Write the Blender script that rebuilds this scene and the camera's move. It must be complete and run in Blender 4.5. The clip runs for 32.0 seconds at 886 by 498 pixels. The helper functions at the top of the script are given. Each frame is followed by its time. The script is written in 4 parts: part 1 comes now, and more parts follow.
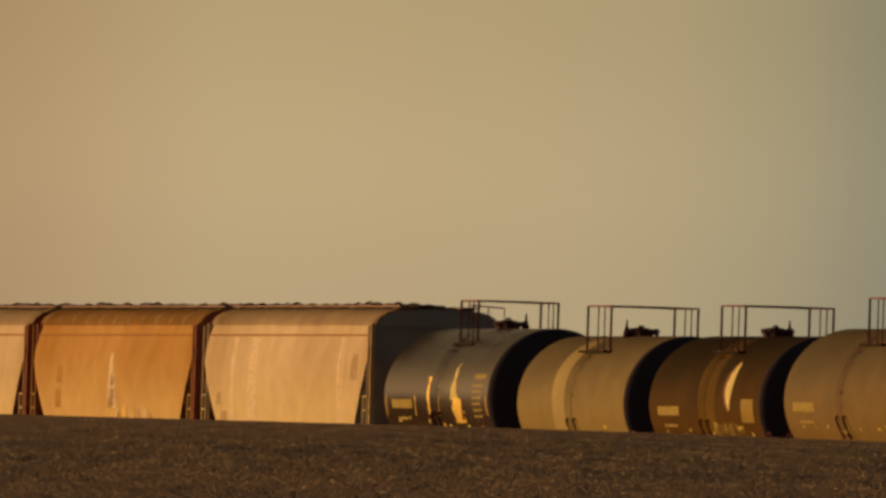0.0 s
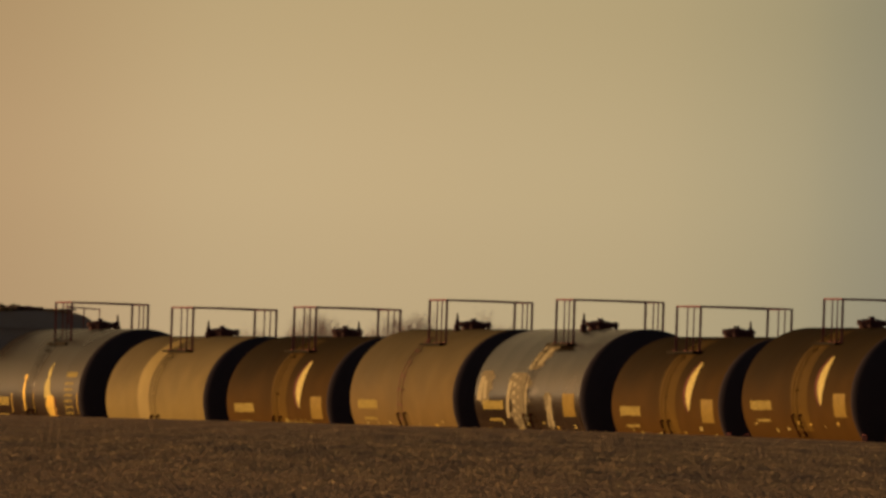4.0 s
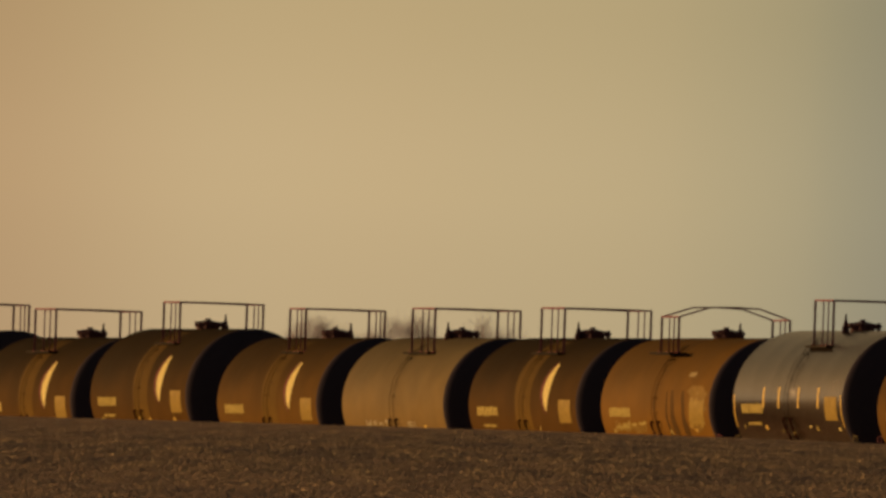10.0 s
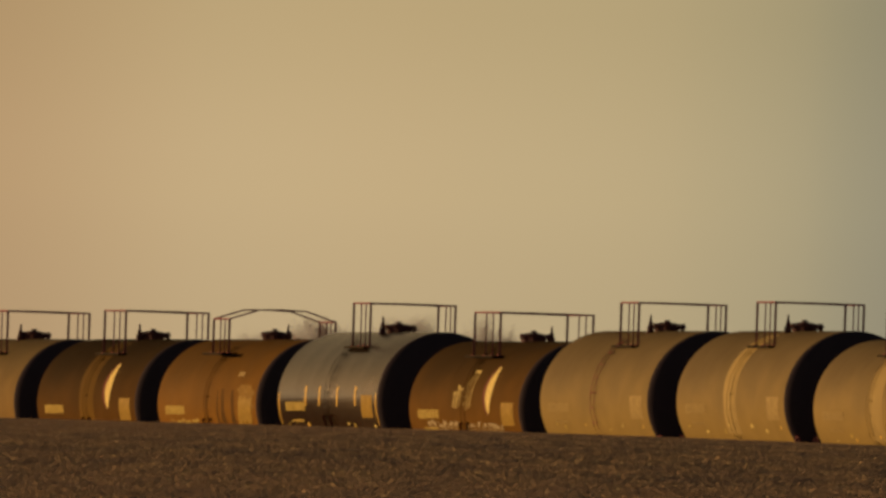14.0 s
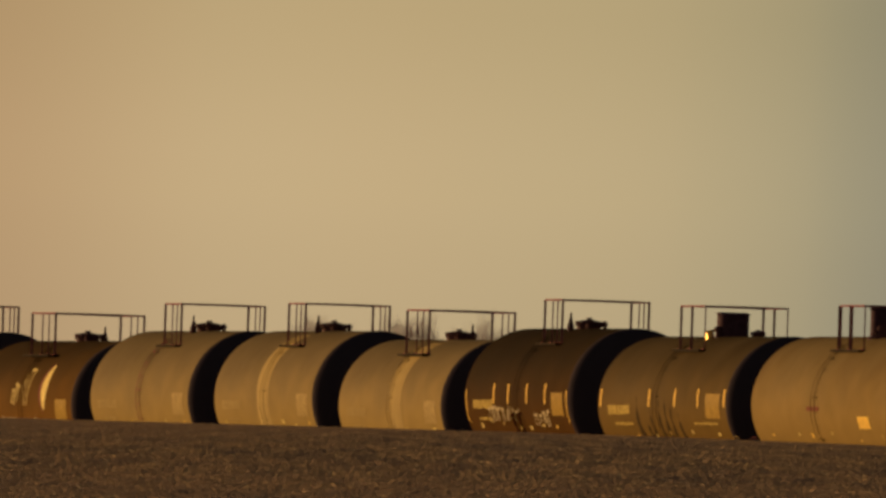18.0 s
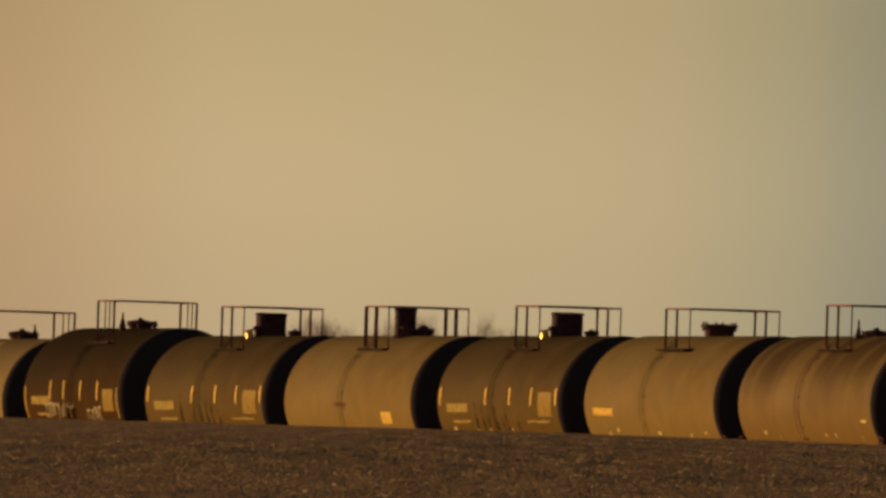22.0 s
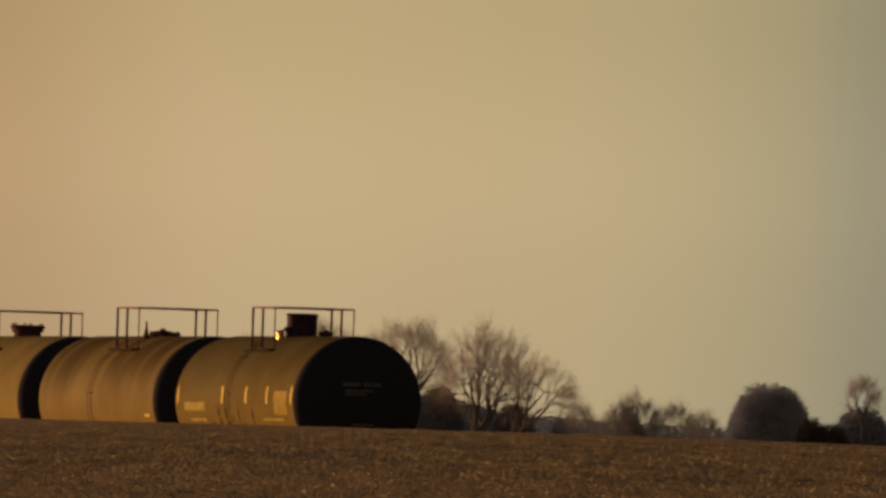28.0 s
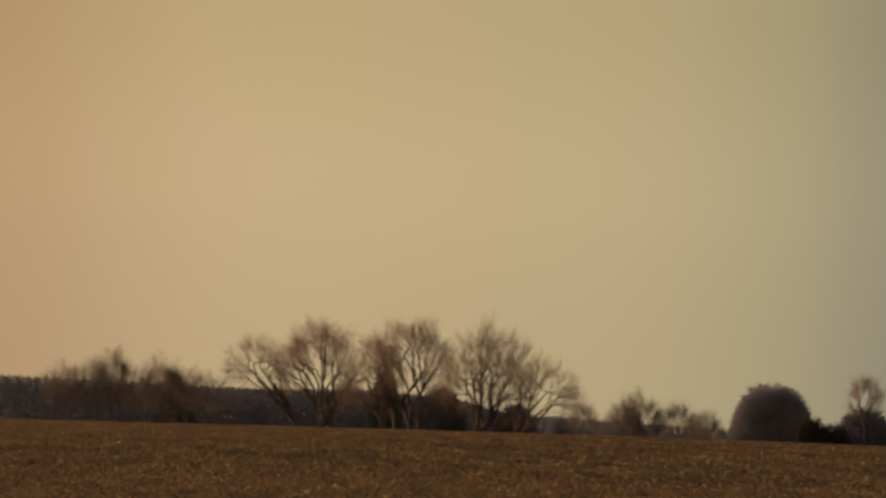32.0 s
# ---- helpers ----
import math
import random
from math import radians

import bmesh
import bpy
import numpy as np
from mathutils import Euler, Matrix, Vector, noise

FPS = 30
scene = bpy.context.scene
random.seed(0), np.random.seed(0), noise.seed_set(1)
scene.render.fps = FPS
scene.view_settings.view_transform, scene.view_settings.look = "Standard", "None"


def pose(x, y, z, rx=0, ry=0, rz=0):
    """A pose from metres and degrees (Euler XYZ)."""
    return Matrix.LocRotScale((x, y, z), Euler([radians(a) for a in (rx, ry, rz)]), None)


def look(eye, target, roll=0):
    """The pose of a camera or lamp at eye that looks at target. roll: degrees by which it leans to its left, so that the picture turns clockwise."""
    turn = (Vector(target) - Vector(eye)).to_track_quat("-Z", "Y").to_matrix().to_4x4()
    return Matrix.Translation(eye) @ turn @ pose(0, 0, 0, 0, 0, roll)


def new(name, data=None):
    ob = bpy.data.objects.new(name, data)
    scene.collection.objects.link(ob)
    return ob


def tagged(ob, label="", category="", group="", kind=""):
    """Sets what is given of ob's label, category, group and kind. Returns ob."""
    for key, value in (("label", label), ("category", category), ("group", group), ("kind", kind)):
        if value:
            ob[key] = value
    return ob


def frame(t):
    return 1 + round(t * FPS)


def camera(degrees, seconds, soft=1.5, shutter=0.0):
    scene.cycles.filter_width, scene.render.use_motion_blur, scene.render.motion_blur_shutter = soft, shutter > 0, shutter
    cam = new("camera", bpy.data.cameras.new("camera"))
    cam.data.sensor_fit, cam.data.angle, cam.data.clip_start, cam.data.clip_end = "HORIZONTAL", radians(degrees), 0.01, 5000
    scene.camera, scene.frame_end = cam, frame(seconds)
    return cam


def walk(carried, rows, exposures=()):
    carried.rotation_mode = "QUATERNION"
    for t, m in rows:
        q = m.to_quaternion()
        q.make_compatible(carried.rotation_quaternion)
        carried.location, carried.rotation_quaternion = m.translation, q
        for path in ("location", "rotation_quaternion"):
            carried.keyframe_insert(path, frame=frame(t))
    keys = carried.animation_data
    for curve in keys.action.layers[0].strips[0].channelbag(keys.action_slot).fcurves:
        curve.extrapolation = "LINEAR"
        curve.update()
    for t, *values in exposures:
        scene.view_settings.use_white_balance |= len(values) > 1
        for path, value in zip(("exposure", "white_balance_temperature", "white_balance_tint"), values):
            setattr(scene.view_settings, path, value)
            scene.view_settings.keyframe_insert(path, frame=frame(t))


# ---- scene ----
# A long telephoto view (about one degree) over a harvested field at a freight train that draws away to the left.
EYE = (0.0, 0.0, 2.15)
ROLL = 1.9


def aim(dx, dz):
    return look(EYE, (dx, 1000.0, 5.538 + dz), ROLL)


cam = camera(1.018, 32.0, soft=3.2)
walk(cam, [(0, aim(0.005, -0.009)),
          (1, aim(-0.003, 0.000)),
          (2, aim(-0.002, 0.002)),
          (3, aim(-0.003, 0.007)),
          (3.5, aim(-0.003, 0.002)),
          (5.5, aim(-0.003, 0.002)),
          (6, aim(-0.003, 0.003)),
          (7, aim(-0.003, 0.010)),
          (8, aim(-0.002, 0.015)),
          (9, aim(0.003, 0.026)),
          (10, aim(0.015, 0.031)),
          (11, aim(0.020, 0.032)),
          (12, aim(-0.002, 0.040)),
          (13, aim(-0.002, 0.058)),
          (14, aim(-0.003, 0.063)),
          (14.5, aim(-0.003, 0.058)),
          (16.5, aim(-0.009, 0.056)),
          (17, aim(-0.009, 0.060)),
          (18, aim(-0.015, 0.066)),
          (19, aim(-0.019, 0.067)),
          (20, aim(-0.019, 0.067)),
          (20.5, aim(-0.025, 0.067)),
          (21, aim(-0.031, 0.067)),
          (22, aim(-0.031, 0.057)),
          (23, aim(-0.031, 0.057)),
          (24, aim(-0.025, 0.060)),
          (25, aim(-0.031, 0.051)),
          (26, aim(-0.037, 0.045)),
          (26.5, aim(-0.107, 0.060)),
          (28.5, aim(0.015, 0.071)),
          (29, aim(0.003, 0.070)),
          (29.5, aim(-0.002, 0.053)),
          (30, aim(-0.014, 0.037)),
          (30.5, aim(-0.026, 0.037)),
          (31, aim(-0.043, 0.057)),
          (31.5, aim(-0.049, 0.087)),
          (32, aim(-0.054, 0.075))], exposures=[(0, -0.12), (2, -0.13), (3, -0.07), (6, 0.0), (32, 0.0)])

# ---- world, sun ----
SUN_EL, SUN_AZ = 4.6, -54.0          # degrees; azimuth from the view's direction, negative to the left
world = bpy.data.worlds.new("world")
scene.world = world
world.use_nodes = True
wn = world.node_tree.nodes
sky = wn.new("ShaderNodeTexSky")
sky.sky_type, sky.sun_disc = "NISHITA", False
sky.sun_elevation, sky.sun_rotation = radians(SUN_EL), radians(SUN_AZ)
sky.air_density, sky.dust_density, sky.ozone_density = 1.6, 4.0, 1.0
wl = world.node_tree.links


def wnode(kind, *values, **settings):
    node = wn.new(kind)
    for key, value in settings.items():
        if key == "op":
            node.operation = value
    for sock, value in zip(node.inputs, values):
        if isinstance(value, bpy.types.NodeSocket):
            wl.new(value, sock)
        elif value is not None:
            sock.default_value = value
    return node


# haze: thick and tan along the horizon, brightest on the sun's side, thinning upwards
way = wnode("ShaderNodeTexCoord").outputs["Generated"]
rise = wnode("ShaderNodeSeparateXYZ", way).outputs["Z"]
thin = wnode("ShaderNodeMath", wnode("ShaderNodeMath", rise, op="ABSOLUTE").outputs[0], -6.0, op="MULTIPLY").outputs[0]
thick = wnode("ShaderNodeMath", 2.718, thin, op="POWER").outputs[0]
toward = wnode("ShaderNodeVectorMath", way, (math.sin(radians(SUN_AZ)), math.cos(radians(SUN_AZ)), 0.0), op="DOT_PRODUCT").outputs["Value"]
side = wnode("ShaderNodeMapRange", toward, -1.0, 0.75, 0.34, 1.0).outputs["Result"]
haze = wnode("ShaderNodeMath", thick, side, op="MULTIPLY").outputs[0]
glow = wnode("ShaderNodeVectorMath", (0.56, 0.40, 0.21), None, None, op="SCALE")
wl.new(haze, glow.inputs["Scale"])
clear = wnode("ShaderNodeVectorMath", sky.outputs[0], (0.031, 0.026, 0.023), op="MULTIPLY")
both = wnode("ShaderNodeVectorMath", glow.outputs[0], clear.outputs[0], op="ADD")
wl.new(both.outputs[0], wn["Background"].inputs[0])
wn["Background"].inputs[1].default_value = 1.0
sun = new("sun", bpy.data.lights.new("sun", "SUN"))
sun.data.energy, sun.data.angle, sun.data.color = 4.0, radians(0.5), (1.0, 0.53, 0.19)
sun_dir = Vector((math.sin(radians(SUN_AZ)) * math.cos(radians(SUN_EL)), math.cos(radians(SUN_AZ)) * math.cos(radians(SUN_EL)), math.sin(radians(SUN_EL))))
sun.matrix_world = look((0, 0, 300), Vector((0, 0, 300)) - sun_dir)


# ---- materials ----
def material(name):
    m = bpy.data.materials.new(name)
    m.use_nodes = True
    return m, m.node_tree.nodes, m.node_tree.links, m.node_tree.nodes["Principled BSDF"]


def noise_node(n, l, scale, stretch, detail=4.0, coords="Object", grit=0.5):
    tc, mp, tx = n.new("ShaderNodeTexCoord"), n.new("ShaderNodeMapping"), n.new("ShaderNodeTexNoise")
    mp.inputs["Scale"].default_value = stretch
    tx.inputs["Scale"].default_value, tx.inputs["Detail"].default_value = scale, detail
    tx.inputs["Roughness"].default_value = grit
    l.new(tc.outputs[coords], mp.inputs["Vector"])
    l.new(mp.outputs["Vector"], tx.inputs["Vector"])
    return tx.outputs["Fac"]


def ramp(n, l, fac, stops, kind="LINEAR"):
    r = n.new("ShaderNodeValToRGB")
    r.color_ramp.interpolation = kind
    while len(r.color_ramp.elements) < len(stops):
        r.color_ramp.elements.new(0.5)
    for e, (p, c) in zip(r.color_ramp.elements, stops):
        e.position, e.color = p, (*c, 1.0)
    l.new(fac, r.inputs["Fac"])
    return r.outputs["Color"]


def blend(n, l, fac, a, b, mode="MIX"):
    m = n.new("ShaderNodeMix")
    m.data_type, m.blend_type = "RGBA", mode
    for sock, v in ((m.inputs[0], fac), (m.inputs[6], a), (m.inputs[7], b)):
        if isinstance(v, bpy.types.NodeSocket):
            l.new(v, sock)
        else:
            sock.default_value = v if isinstance(v, float) else (*v, 1.0)
    return m.outputs[2]


def bumped(n, l, bsdf, height, strength, distance):
    b = n.new("ShaderNodeBump")
    b.inputs["Strength"].default_value, b.inputs["Distance"].default_value = strength, distance
    l.new(height, b.inputs["Height"])
    l.new(b.outputs["Normal"], bsdf.inputs["Normal"])


def paint(name, base, dirt, rough, low=0.42, high=0.66, metal=0.0, coat=0.0, wobble=0.02, spec=0.5, lower_colour=None, run=0.3):
    """Weathered paint: grime in streaks that run down the side, mottling, slight waviness of the sheet."""
    m, n, l, b = material(name)
    streak = noise_node(n, l, 1.0, (run, 0.16, 0.16), 1.0)
    grain = noise_node(n, l, 3.0, (0.4, 0.6, 0.6), 5.0)
    mask = ramp(n, l, streak, [(low, (0, 0, 0)), (high, (1, 1, 1))])
    fine = ramp(n, l, grain, [(0.3, (0.92, 0.92, 0.92)), (0.7, (1.07, 1.07, 1.07))])
    colour = blend(n, l, mask, base, dirt)
    if lower_colour:
        # a second colour takes over down the lower side, with a ragged edge
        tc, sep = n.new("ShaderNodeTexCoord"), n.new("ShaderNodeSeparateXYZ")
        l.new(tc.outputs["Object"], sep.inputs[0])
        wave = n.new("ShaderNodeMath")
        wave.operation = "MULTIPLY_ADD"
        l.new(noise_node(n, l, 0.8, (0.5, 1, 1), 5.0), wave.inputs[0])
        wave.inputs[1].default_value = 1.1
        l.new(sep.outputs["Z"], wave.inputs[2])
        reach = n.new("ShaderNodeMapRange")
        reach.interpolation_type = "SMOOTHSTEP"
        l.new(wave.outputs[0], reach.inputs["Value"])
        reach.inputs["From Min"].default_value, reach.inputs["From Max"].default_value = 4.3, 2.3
        colour = blend(n, l, reach.outputs["Result"], colour, lower_colour)
    l.new(blend(n, l, 1.0, colour, fine, "MULTIPLY"), b.inputs["Base Color"])
    r = n.new("ShaderNodeMapRange")
    r.inputs["To Min"].default_value, r.inputs["To Max"].default_value = rough, min(1.0, rough + 0.22)
    l.new(streak, r.inputs["Value"])
    l.new(r.outputs["Result"], b.inputs["Roughness"])
    b.inputs["Metallic"].default_value = metal
    b.inputs["Specular IOR Level"].default_value = spec
    b.inputs["Coat Weight"].default_value, b.inputs["Coat Roughness"].default_value = coat, 0.13
    bumped(n, l, b, noise_node(n, l, 0.9, (1, 1, 1), 2.0), 0.25, wobble)
    return m


def plain(name, base, rough, metal=0.0, spec=0.015):
    m, n, l, b = material(name)
    grain = noise_node(n, l, 9.0, (1, 1, 1), 4.0)
    fine = ramp(n, l, grain, [(0.3, tuple(c * 0.75 for c in base)), (0.7, tuple(min(1.0, c * 1.2) for c in base))])
    l.new(fine, b.inputs["Base Color"])
    b.inputs["Roughness"].default_value, b.inputs["Metallic"].default_value = rough, metal
    b.inputs["Specular IOR Level"].default_value = spec
    return m


def varied(name, stops, rough, scale=0.6, stretch=(1, 1, 1), low=0.6, high=1.25, grit=0.5):
    """Loose natural matter: colour by piece and by a broad patchiness."""
    m, n, l, b = material(name)
    geo = n.new("ShaderNodeNewGeometry")
    per = ramp(n, l, geo.outputs["Random Per Island"], stops)
    patch = ramp(n, l, noise_node(n, l, scale, stretch, 5.0, grit=grit), [(0.36, low if isinstance(low, tuple) else (low, low, low)), (0.64, high if isinstance(high, tuple) else (high, high, high))])
    l.new(blend(n, l, 1.0, per, patch, "MULTIPLY"), b.inputs["Base Color"])
    b.inputs["Roughness"].default_value = rough
    b.inputs["Specular IOR Level"].default_value = 0.2
    return m


M_GLOSS = paint("black_gloss_paint", (0.020, 0.014, 0.010), (0.032, 0.023, 0.015), 0.13, 0.55, 0.8, coat=0.12, wobble=0.0, spec=0.22, lower_colour=(0.03, 0.016, 0.007))
M_DULL = paint("dulled_black_gloss_paint", (0.022, 0.015, 0.010), (0.034, 0.023, 0.015), 0.17, 0.5, 0.8, coat=0.0, wobble=0.0, spec=0.2, lower_colour=(0.035, 0.017, 0.007))
M_BLACK = paint("dusty_black_paint", (0.026, 0.0185, 0.0100), (0.037, 0.026, 0.0125), 0.65, wobble=0.0, spec=0.014, lower_colour=(0.108, 0.058, 0.013))
M_SOOTY = paint("rust_bloomed_black_paint", (0.045, 0.030, 0.013), (0.065, 0.042, 0.016), 0.65, wobble=0.0, spec=0.014, lower_colour=(0.155, 0.085, 0.018))
M_DUST = paint("dust_coated_black_paint", (0.115, 0.098, 0.062), (0.145, 0.122, 0.072), 0.6, wobble=0.0, spec=0.03, lower_colour=(0.235, 0.165, 0.062))
M_PALE = paint("dust_coated_grey_paint", (0.15, 0.128, 0.080), (0.185, 0.158, 0.098), 0.6, wobble=0.0, spec=0.03, lower_colour=(0.305, 0.245, 0.100))
M_OCHRE = paint("rust_stained_paint", (0.100, 0.060, 0.017), (0.135, 0.076, 0.016), 0.6, wobble=0.0, spec=0.02, lower_colour=(0.22, 0.115, 0.016))
M_BROWN = paint("soot_brown_paint", (0.022, 0.016, 0.010), (0.031, 0.022, 0.012), 0.65, wobble=0.0, spec=0.014, lower_colour=(0.082, 0.043, 0.011))
M_GREYLPG = paint("grimy_white_paint", (0.075, 0.059, 0.032), (0.052, 0.040, 0.021), 0.55, wobble=0.0, spec=0.015, lower_colour=(0.15, 0.105, 0.033))
M_ASH = paint("ash_white_paint", (0.098, 0.080, 0.046), (0.070, 0.055, 0.030), 0.55, wobble=0.0, spec=0.015, lower_colour=(0.20, 0.145, 0.048))
M_CREAM = paint("cream_tank_paint", (0.187, 0.154, 0.084), (0.152, 0.118, 0.061), 0.6, wobble=0.0, spec=0.02, lower_colour=(0.275, 0.21, 0.082))
M_STREAK = paint("rust_streaked_paint", (0.14, 0.106, 0.047), (0.062, 0.040, 0.017), 0.5, 0.42, 0.56, wobble=0.0, spec=0.03, lower_colour=(0.235, 0.165, 0.058), run=0.55)
M_HOPWHITE = paint("chalky_white_hopper_paint", (0.72, 0.625, 0.49), (0.54, 0.43, 0.30), 0.7, 0.36, 0.68, wobble=0.01, spec=0.04, lower_colour=(0.72, 0.62, 0.39))
M_HOPTAN = paint("rusty_tan_hopper_paint", (0.55, 0.345, 0.13), (0.45, 0.25, 0.075), 0.7, 0.38, 0.66, wobble=0.01, spec=0.04, lower_colour=(0.66, 0.50, 0.24))
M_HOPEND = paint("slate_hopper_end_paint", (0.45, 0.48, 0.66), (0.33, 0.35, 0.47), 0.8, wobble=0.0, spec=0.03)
# near-black on every tank: the shade on the ends is put into the colour
M_HEAD = paint("shade_black_head", (0.038, 0.036, 0.066), (0.05, 0.046, 0.08), 0.7, wobble=0.0, spec=0.04)
M_STEEL = plain("dark_red_brown_steel", (0.30, 0.125, 0.16), 0.75)
M_FRAME = plain("dark_underframe_steel", (0.02, 0.016, 0.014), 0.7)
M_FITTING = plain("dark_valve_steel", (0.11, 0.06, 0.085), 0.6)
M_WHITE = plain("white_lettering", (0.78, 0.71, 0.31), 0.4)
M_MARK = plain("yellowed_lettering", (0.50, 0.42, 0.14), 0.4)
M_YELLOW = plain("yellow_reflective_strip", (0.80, 0.60, 0.15), 0.42, 0.22)
M_FADED = plain("weathered_lettering", (0.36, 0.30, 0.15), 0.5)
M_DRIP = plain("brown_drip_stain", (0.098, 0.056, 0.015), 0.7)
M_SMUDGE = plain("sooty_smudge", (0.050, 0.037, 0.018), 0.7)
M_OLDPAINT = plain("old_yellow_paint", (0.25, 0.165, 0.042), 0.6)
M_PANEL = plain("faded_data_panel", (0.36, 0.265, 0.072), 0.4)
M_STAIN = paint("spilled_residue", (0.105, 0.070, 0.024), (0.065, 0.043, 0.015), 0.65, wobble=0.0, spec=0.014, lower_colour=(0.17, 0.105, 0.022))
M_CHALK = paint("dried_pale_residue", (0.41, 0.345, 0.17), (0.31, 0.26, 0.13), 0.6, wobble=0.0, spec=0.03)
M_BRASS = plain("polished_brass", (0.92, 0.66, 0.25), 0.34, 1.0)
M_RED = plain("faded_red_placard", (0.17, 0.05, 0.05), 0.5)
M_GREYTEXT = plain("grey_stencil", (0.25, 0.25, 0.27), 0.6)
M_GRAF = plain("pale_spray_paint", (0.50, 0.47, 0.34), 0.5)
M_SPRAY = plain("thin_spray_mist", (0.24, 0.22, 0.165), 0.6)
M_SPRAYTAN = plain("yellowed_spray_paint", (0.70, 0.52, 0.20), 0.6)
M_GRIME = plain("brown_grime", (0.50, 0.39, 0.27), 0.8)
M_CHALKY = plain("chalky_dust", (0.80, 0.70, 0.55), 0.8)
M_RUSTY = plain("thin_rust_bloom", (0.48, 0.295, 0.11), 0.8)
M_SEAM = plain("brown_seam", (0.36, 0.19, 0.10), 0.8)
M_DARKRED = plain("dark_red_oxide_steel", (0.085, 0.028, 0.022), 0.7)
M_BOARD = plain("galvanised_walkway", (0.34, 0.26, 0.25), 0.6)
M_POST = plain("red_brown_end_steel", (0.30, 0.105, 0.09), 0.75)
M_HOUSING = plain("dark_housing_paint", (0.075, 0.045, 0.085), 0.6)
M_RAIL = plain("worn_rail_steel", (0.22, 0.16, 0.12), 0.4, 0.8)
# distance haze is put into the pale, bluish colours of bark, twigs and scrub
M_BARK = varied("hazed_bark", [(0.0, (0.13, 0.135, 0.19)), (1.0, (0.19, 0.19, 0.25))], 0.9)
M_TWIG = varied("hazed_twigs", [(0.0, (0.42, 0.36, 0.41)), (1.0, (0.60, 0.51, 0.56))], 0.9)
M_BUSH = varied("hazed_bush_twigs", [(0.0, (0.33, 0.335, 0.43)), (1.0, (0.47, 0.455, 0.55))], 0.9)
M_SCRUB = varied("hazed_scrub", [(0.0, (0.34, 0.40, 0.61)), (1.0, (0.44, 0.495, 0.71))], 0.95, 0.1, (1, 1, 1), 0.75, 1.15)
M_HAZY = varied("hazed_twig_dome", [(0.0, (0.42, 0.47, 0.66)), (1.0, (0.54, 0.58, 0.76))], 0.95, 0.4, (1, 1, 1), 0.75, 1.15)
M_BRUSH = varied("hazed_brush", [(0.0, (0.15, 0.20, 0.31)), (1.0, (0.21, 0.26, 0.38))], 0.95, 0.4, (1, 1, 1), 0.75, 1.15)
M_CEDAR = varied("dark_evergreen", [(0.0, (0.10, 0.10, 0.13)), (1.0, (0.14, 0.14, 0.17))], 0.95)
M_RESIDUE = varied("field_stubble", [(0.0, (0.29, 0.24, 0.225)), (0.5, (0.38, 0.31, 0.265)), (0.95, (0.46, 0.375, 0.295)), (0.975, (0.64, 0.55, 0.39)), (1.0, (0.80, 0.72, 0.53))], 0.9, 1.0, (1.7, 0.028, 1.0), (0.66, 0.66, 0.76), (1.60, 1.50, 1.20), 0.72)


def ground_material():
    m, n, l, b = material("field_soil")
    broad = noise_node(n, l, 1.0, (0.7, 0.22, 1.0), 6.0, grit=0.75)
    small = noise_node(n, l, 1.0, (9.0, 6.0, 1.0), 4.0, grit=0.65)
    soil = ramp(n, l, broad, [(0.34, (0.17, 0.135, 0.155)), (0.5, (0.30, 0.225, 0.195)), (0.66, (0.42, 0.30, 0.205))])
    speck = ramp(n, l, small, [(0.3, (0.6, 0.6, 0.62)), (0.7, (1.6, 1.52, 1.4))])
    l.new(blend(n, l, 1.0, soil, speck, "MULTIPLY"), b.inputs["Base Color"])
    b.inputs["Roughness"].default_value = 0.95
    b.inputs["Specular IOR Level"].default_value = 0.1
    bumped(n, l, b, small, 0.8, 0.08)
    return m


M_GROUND = ground_material()


# ---- helpers for building ----
def part(name, bm, mat, parent=None, label="", smooth=True):
    me = bpy.data.meshes.new(name)
    bm.to_mesh(me)
    bm.free()
    if smooth:
        me.polygons.foreach_set("use_smooth", [True] * len(me.polygons))
        me.set_sharp_from_angle(angle=radians(40))
    me.materials.append(mat)
    ob = new(name, me)
    ob.parent = parent
    return tagged(ob, label)


def raw(name, verts, faces, mat, parent=None, label=""):
    me = bpy.data.meshes.new(name)
    me.from_pydata(verts, [], faces)
    me.materials.append(mat)
    ob = new(name, me)
    ob.parent = parent
    return tagged(ob, label)


def box(bm, x0, x1, y0, y1, z0, z1):
    v = [bm.verts.new((x, y, z)) for x in (x0, x1) for y in (y0, y1) for z in (z0, z1)]
    for f in ((0, 1, 3, 2), (4, 6, 7, 5), (0, 4, 5, 1), (2, 3, 7, 6), (0, 2, 6, 4), (1, 5, 7, 3)):
        bm.faces.new([v[i] for i in f])
    return bm


def tube(bm, points, r, sides=6, r_end=None):
    """A round bar along a line of points, closed at both ends."""
    pts = [Vector(p) for p in points]
    rings = []
    for i, p in enumerate(pts):
        d = (pts[min(i + 1, len(pts) - 1)] - pts[max(i - 1, 0)]).normalized()
        a = d.orthogonal().normalized() if abs(d.z) > 0.9 else d.cross(Vector((0, 0, 1))).normalized()
        c = d.cross(a)
        rr = r if r_end is None else r + (r_end - r) * i / (len(pts) - 1)
        rings.append([bm.verts.new(p + (a * math.cos(t) + c * math.sin(t)) * rr) for t in [2 * math.pi * k / sides for k in range(sides)]])
    for p, q in zip(rings, rings[1:]):
        for k in range(sides):
            bm.faces.new((p[k], p[(k + 1) % sides], q[(k + 1) % sides], q[k]))
    bm.faces.new(rings[0][::-1])
    bm.faces.new(rings[-1])
    return bm


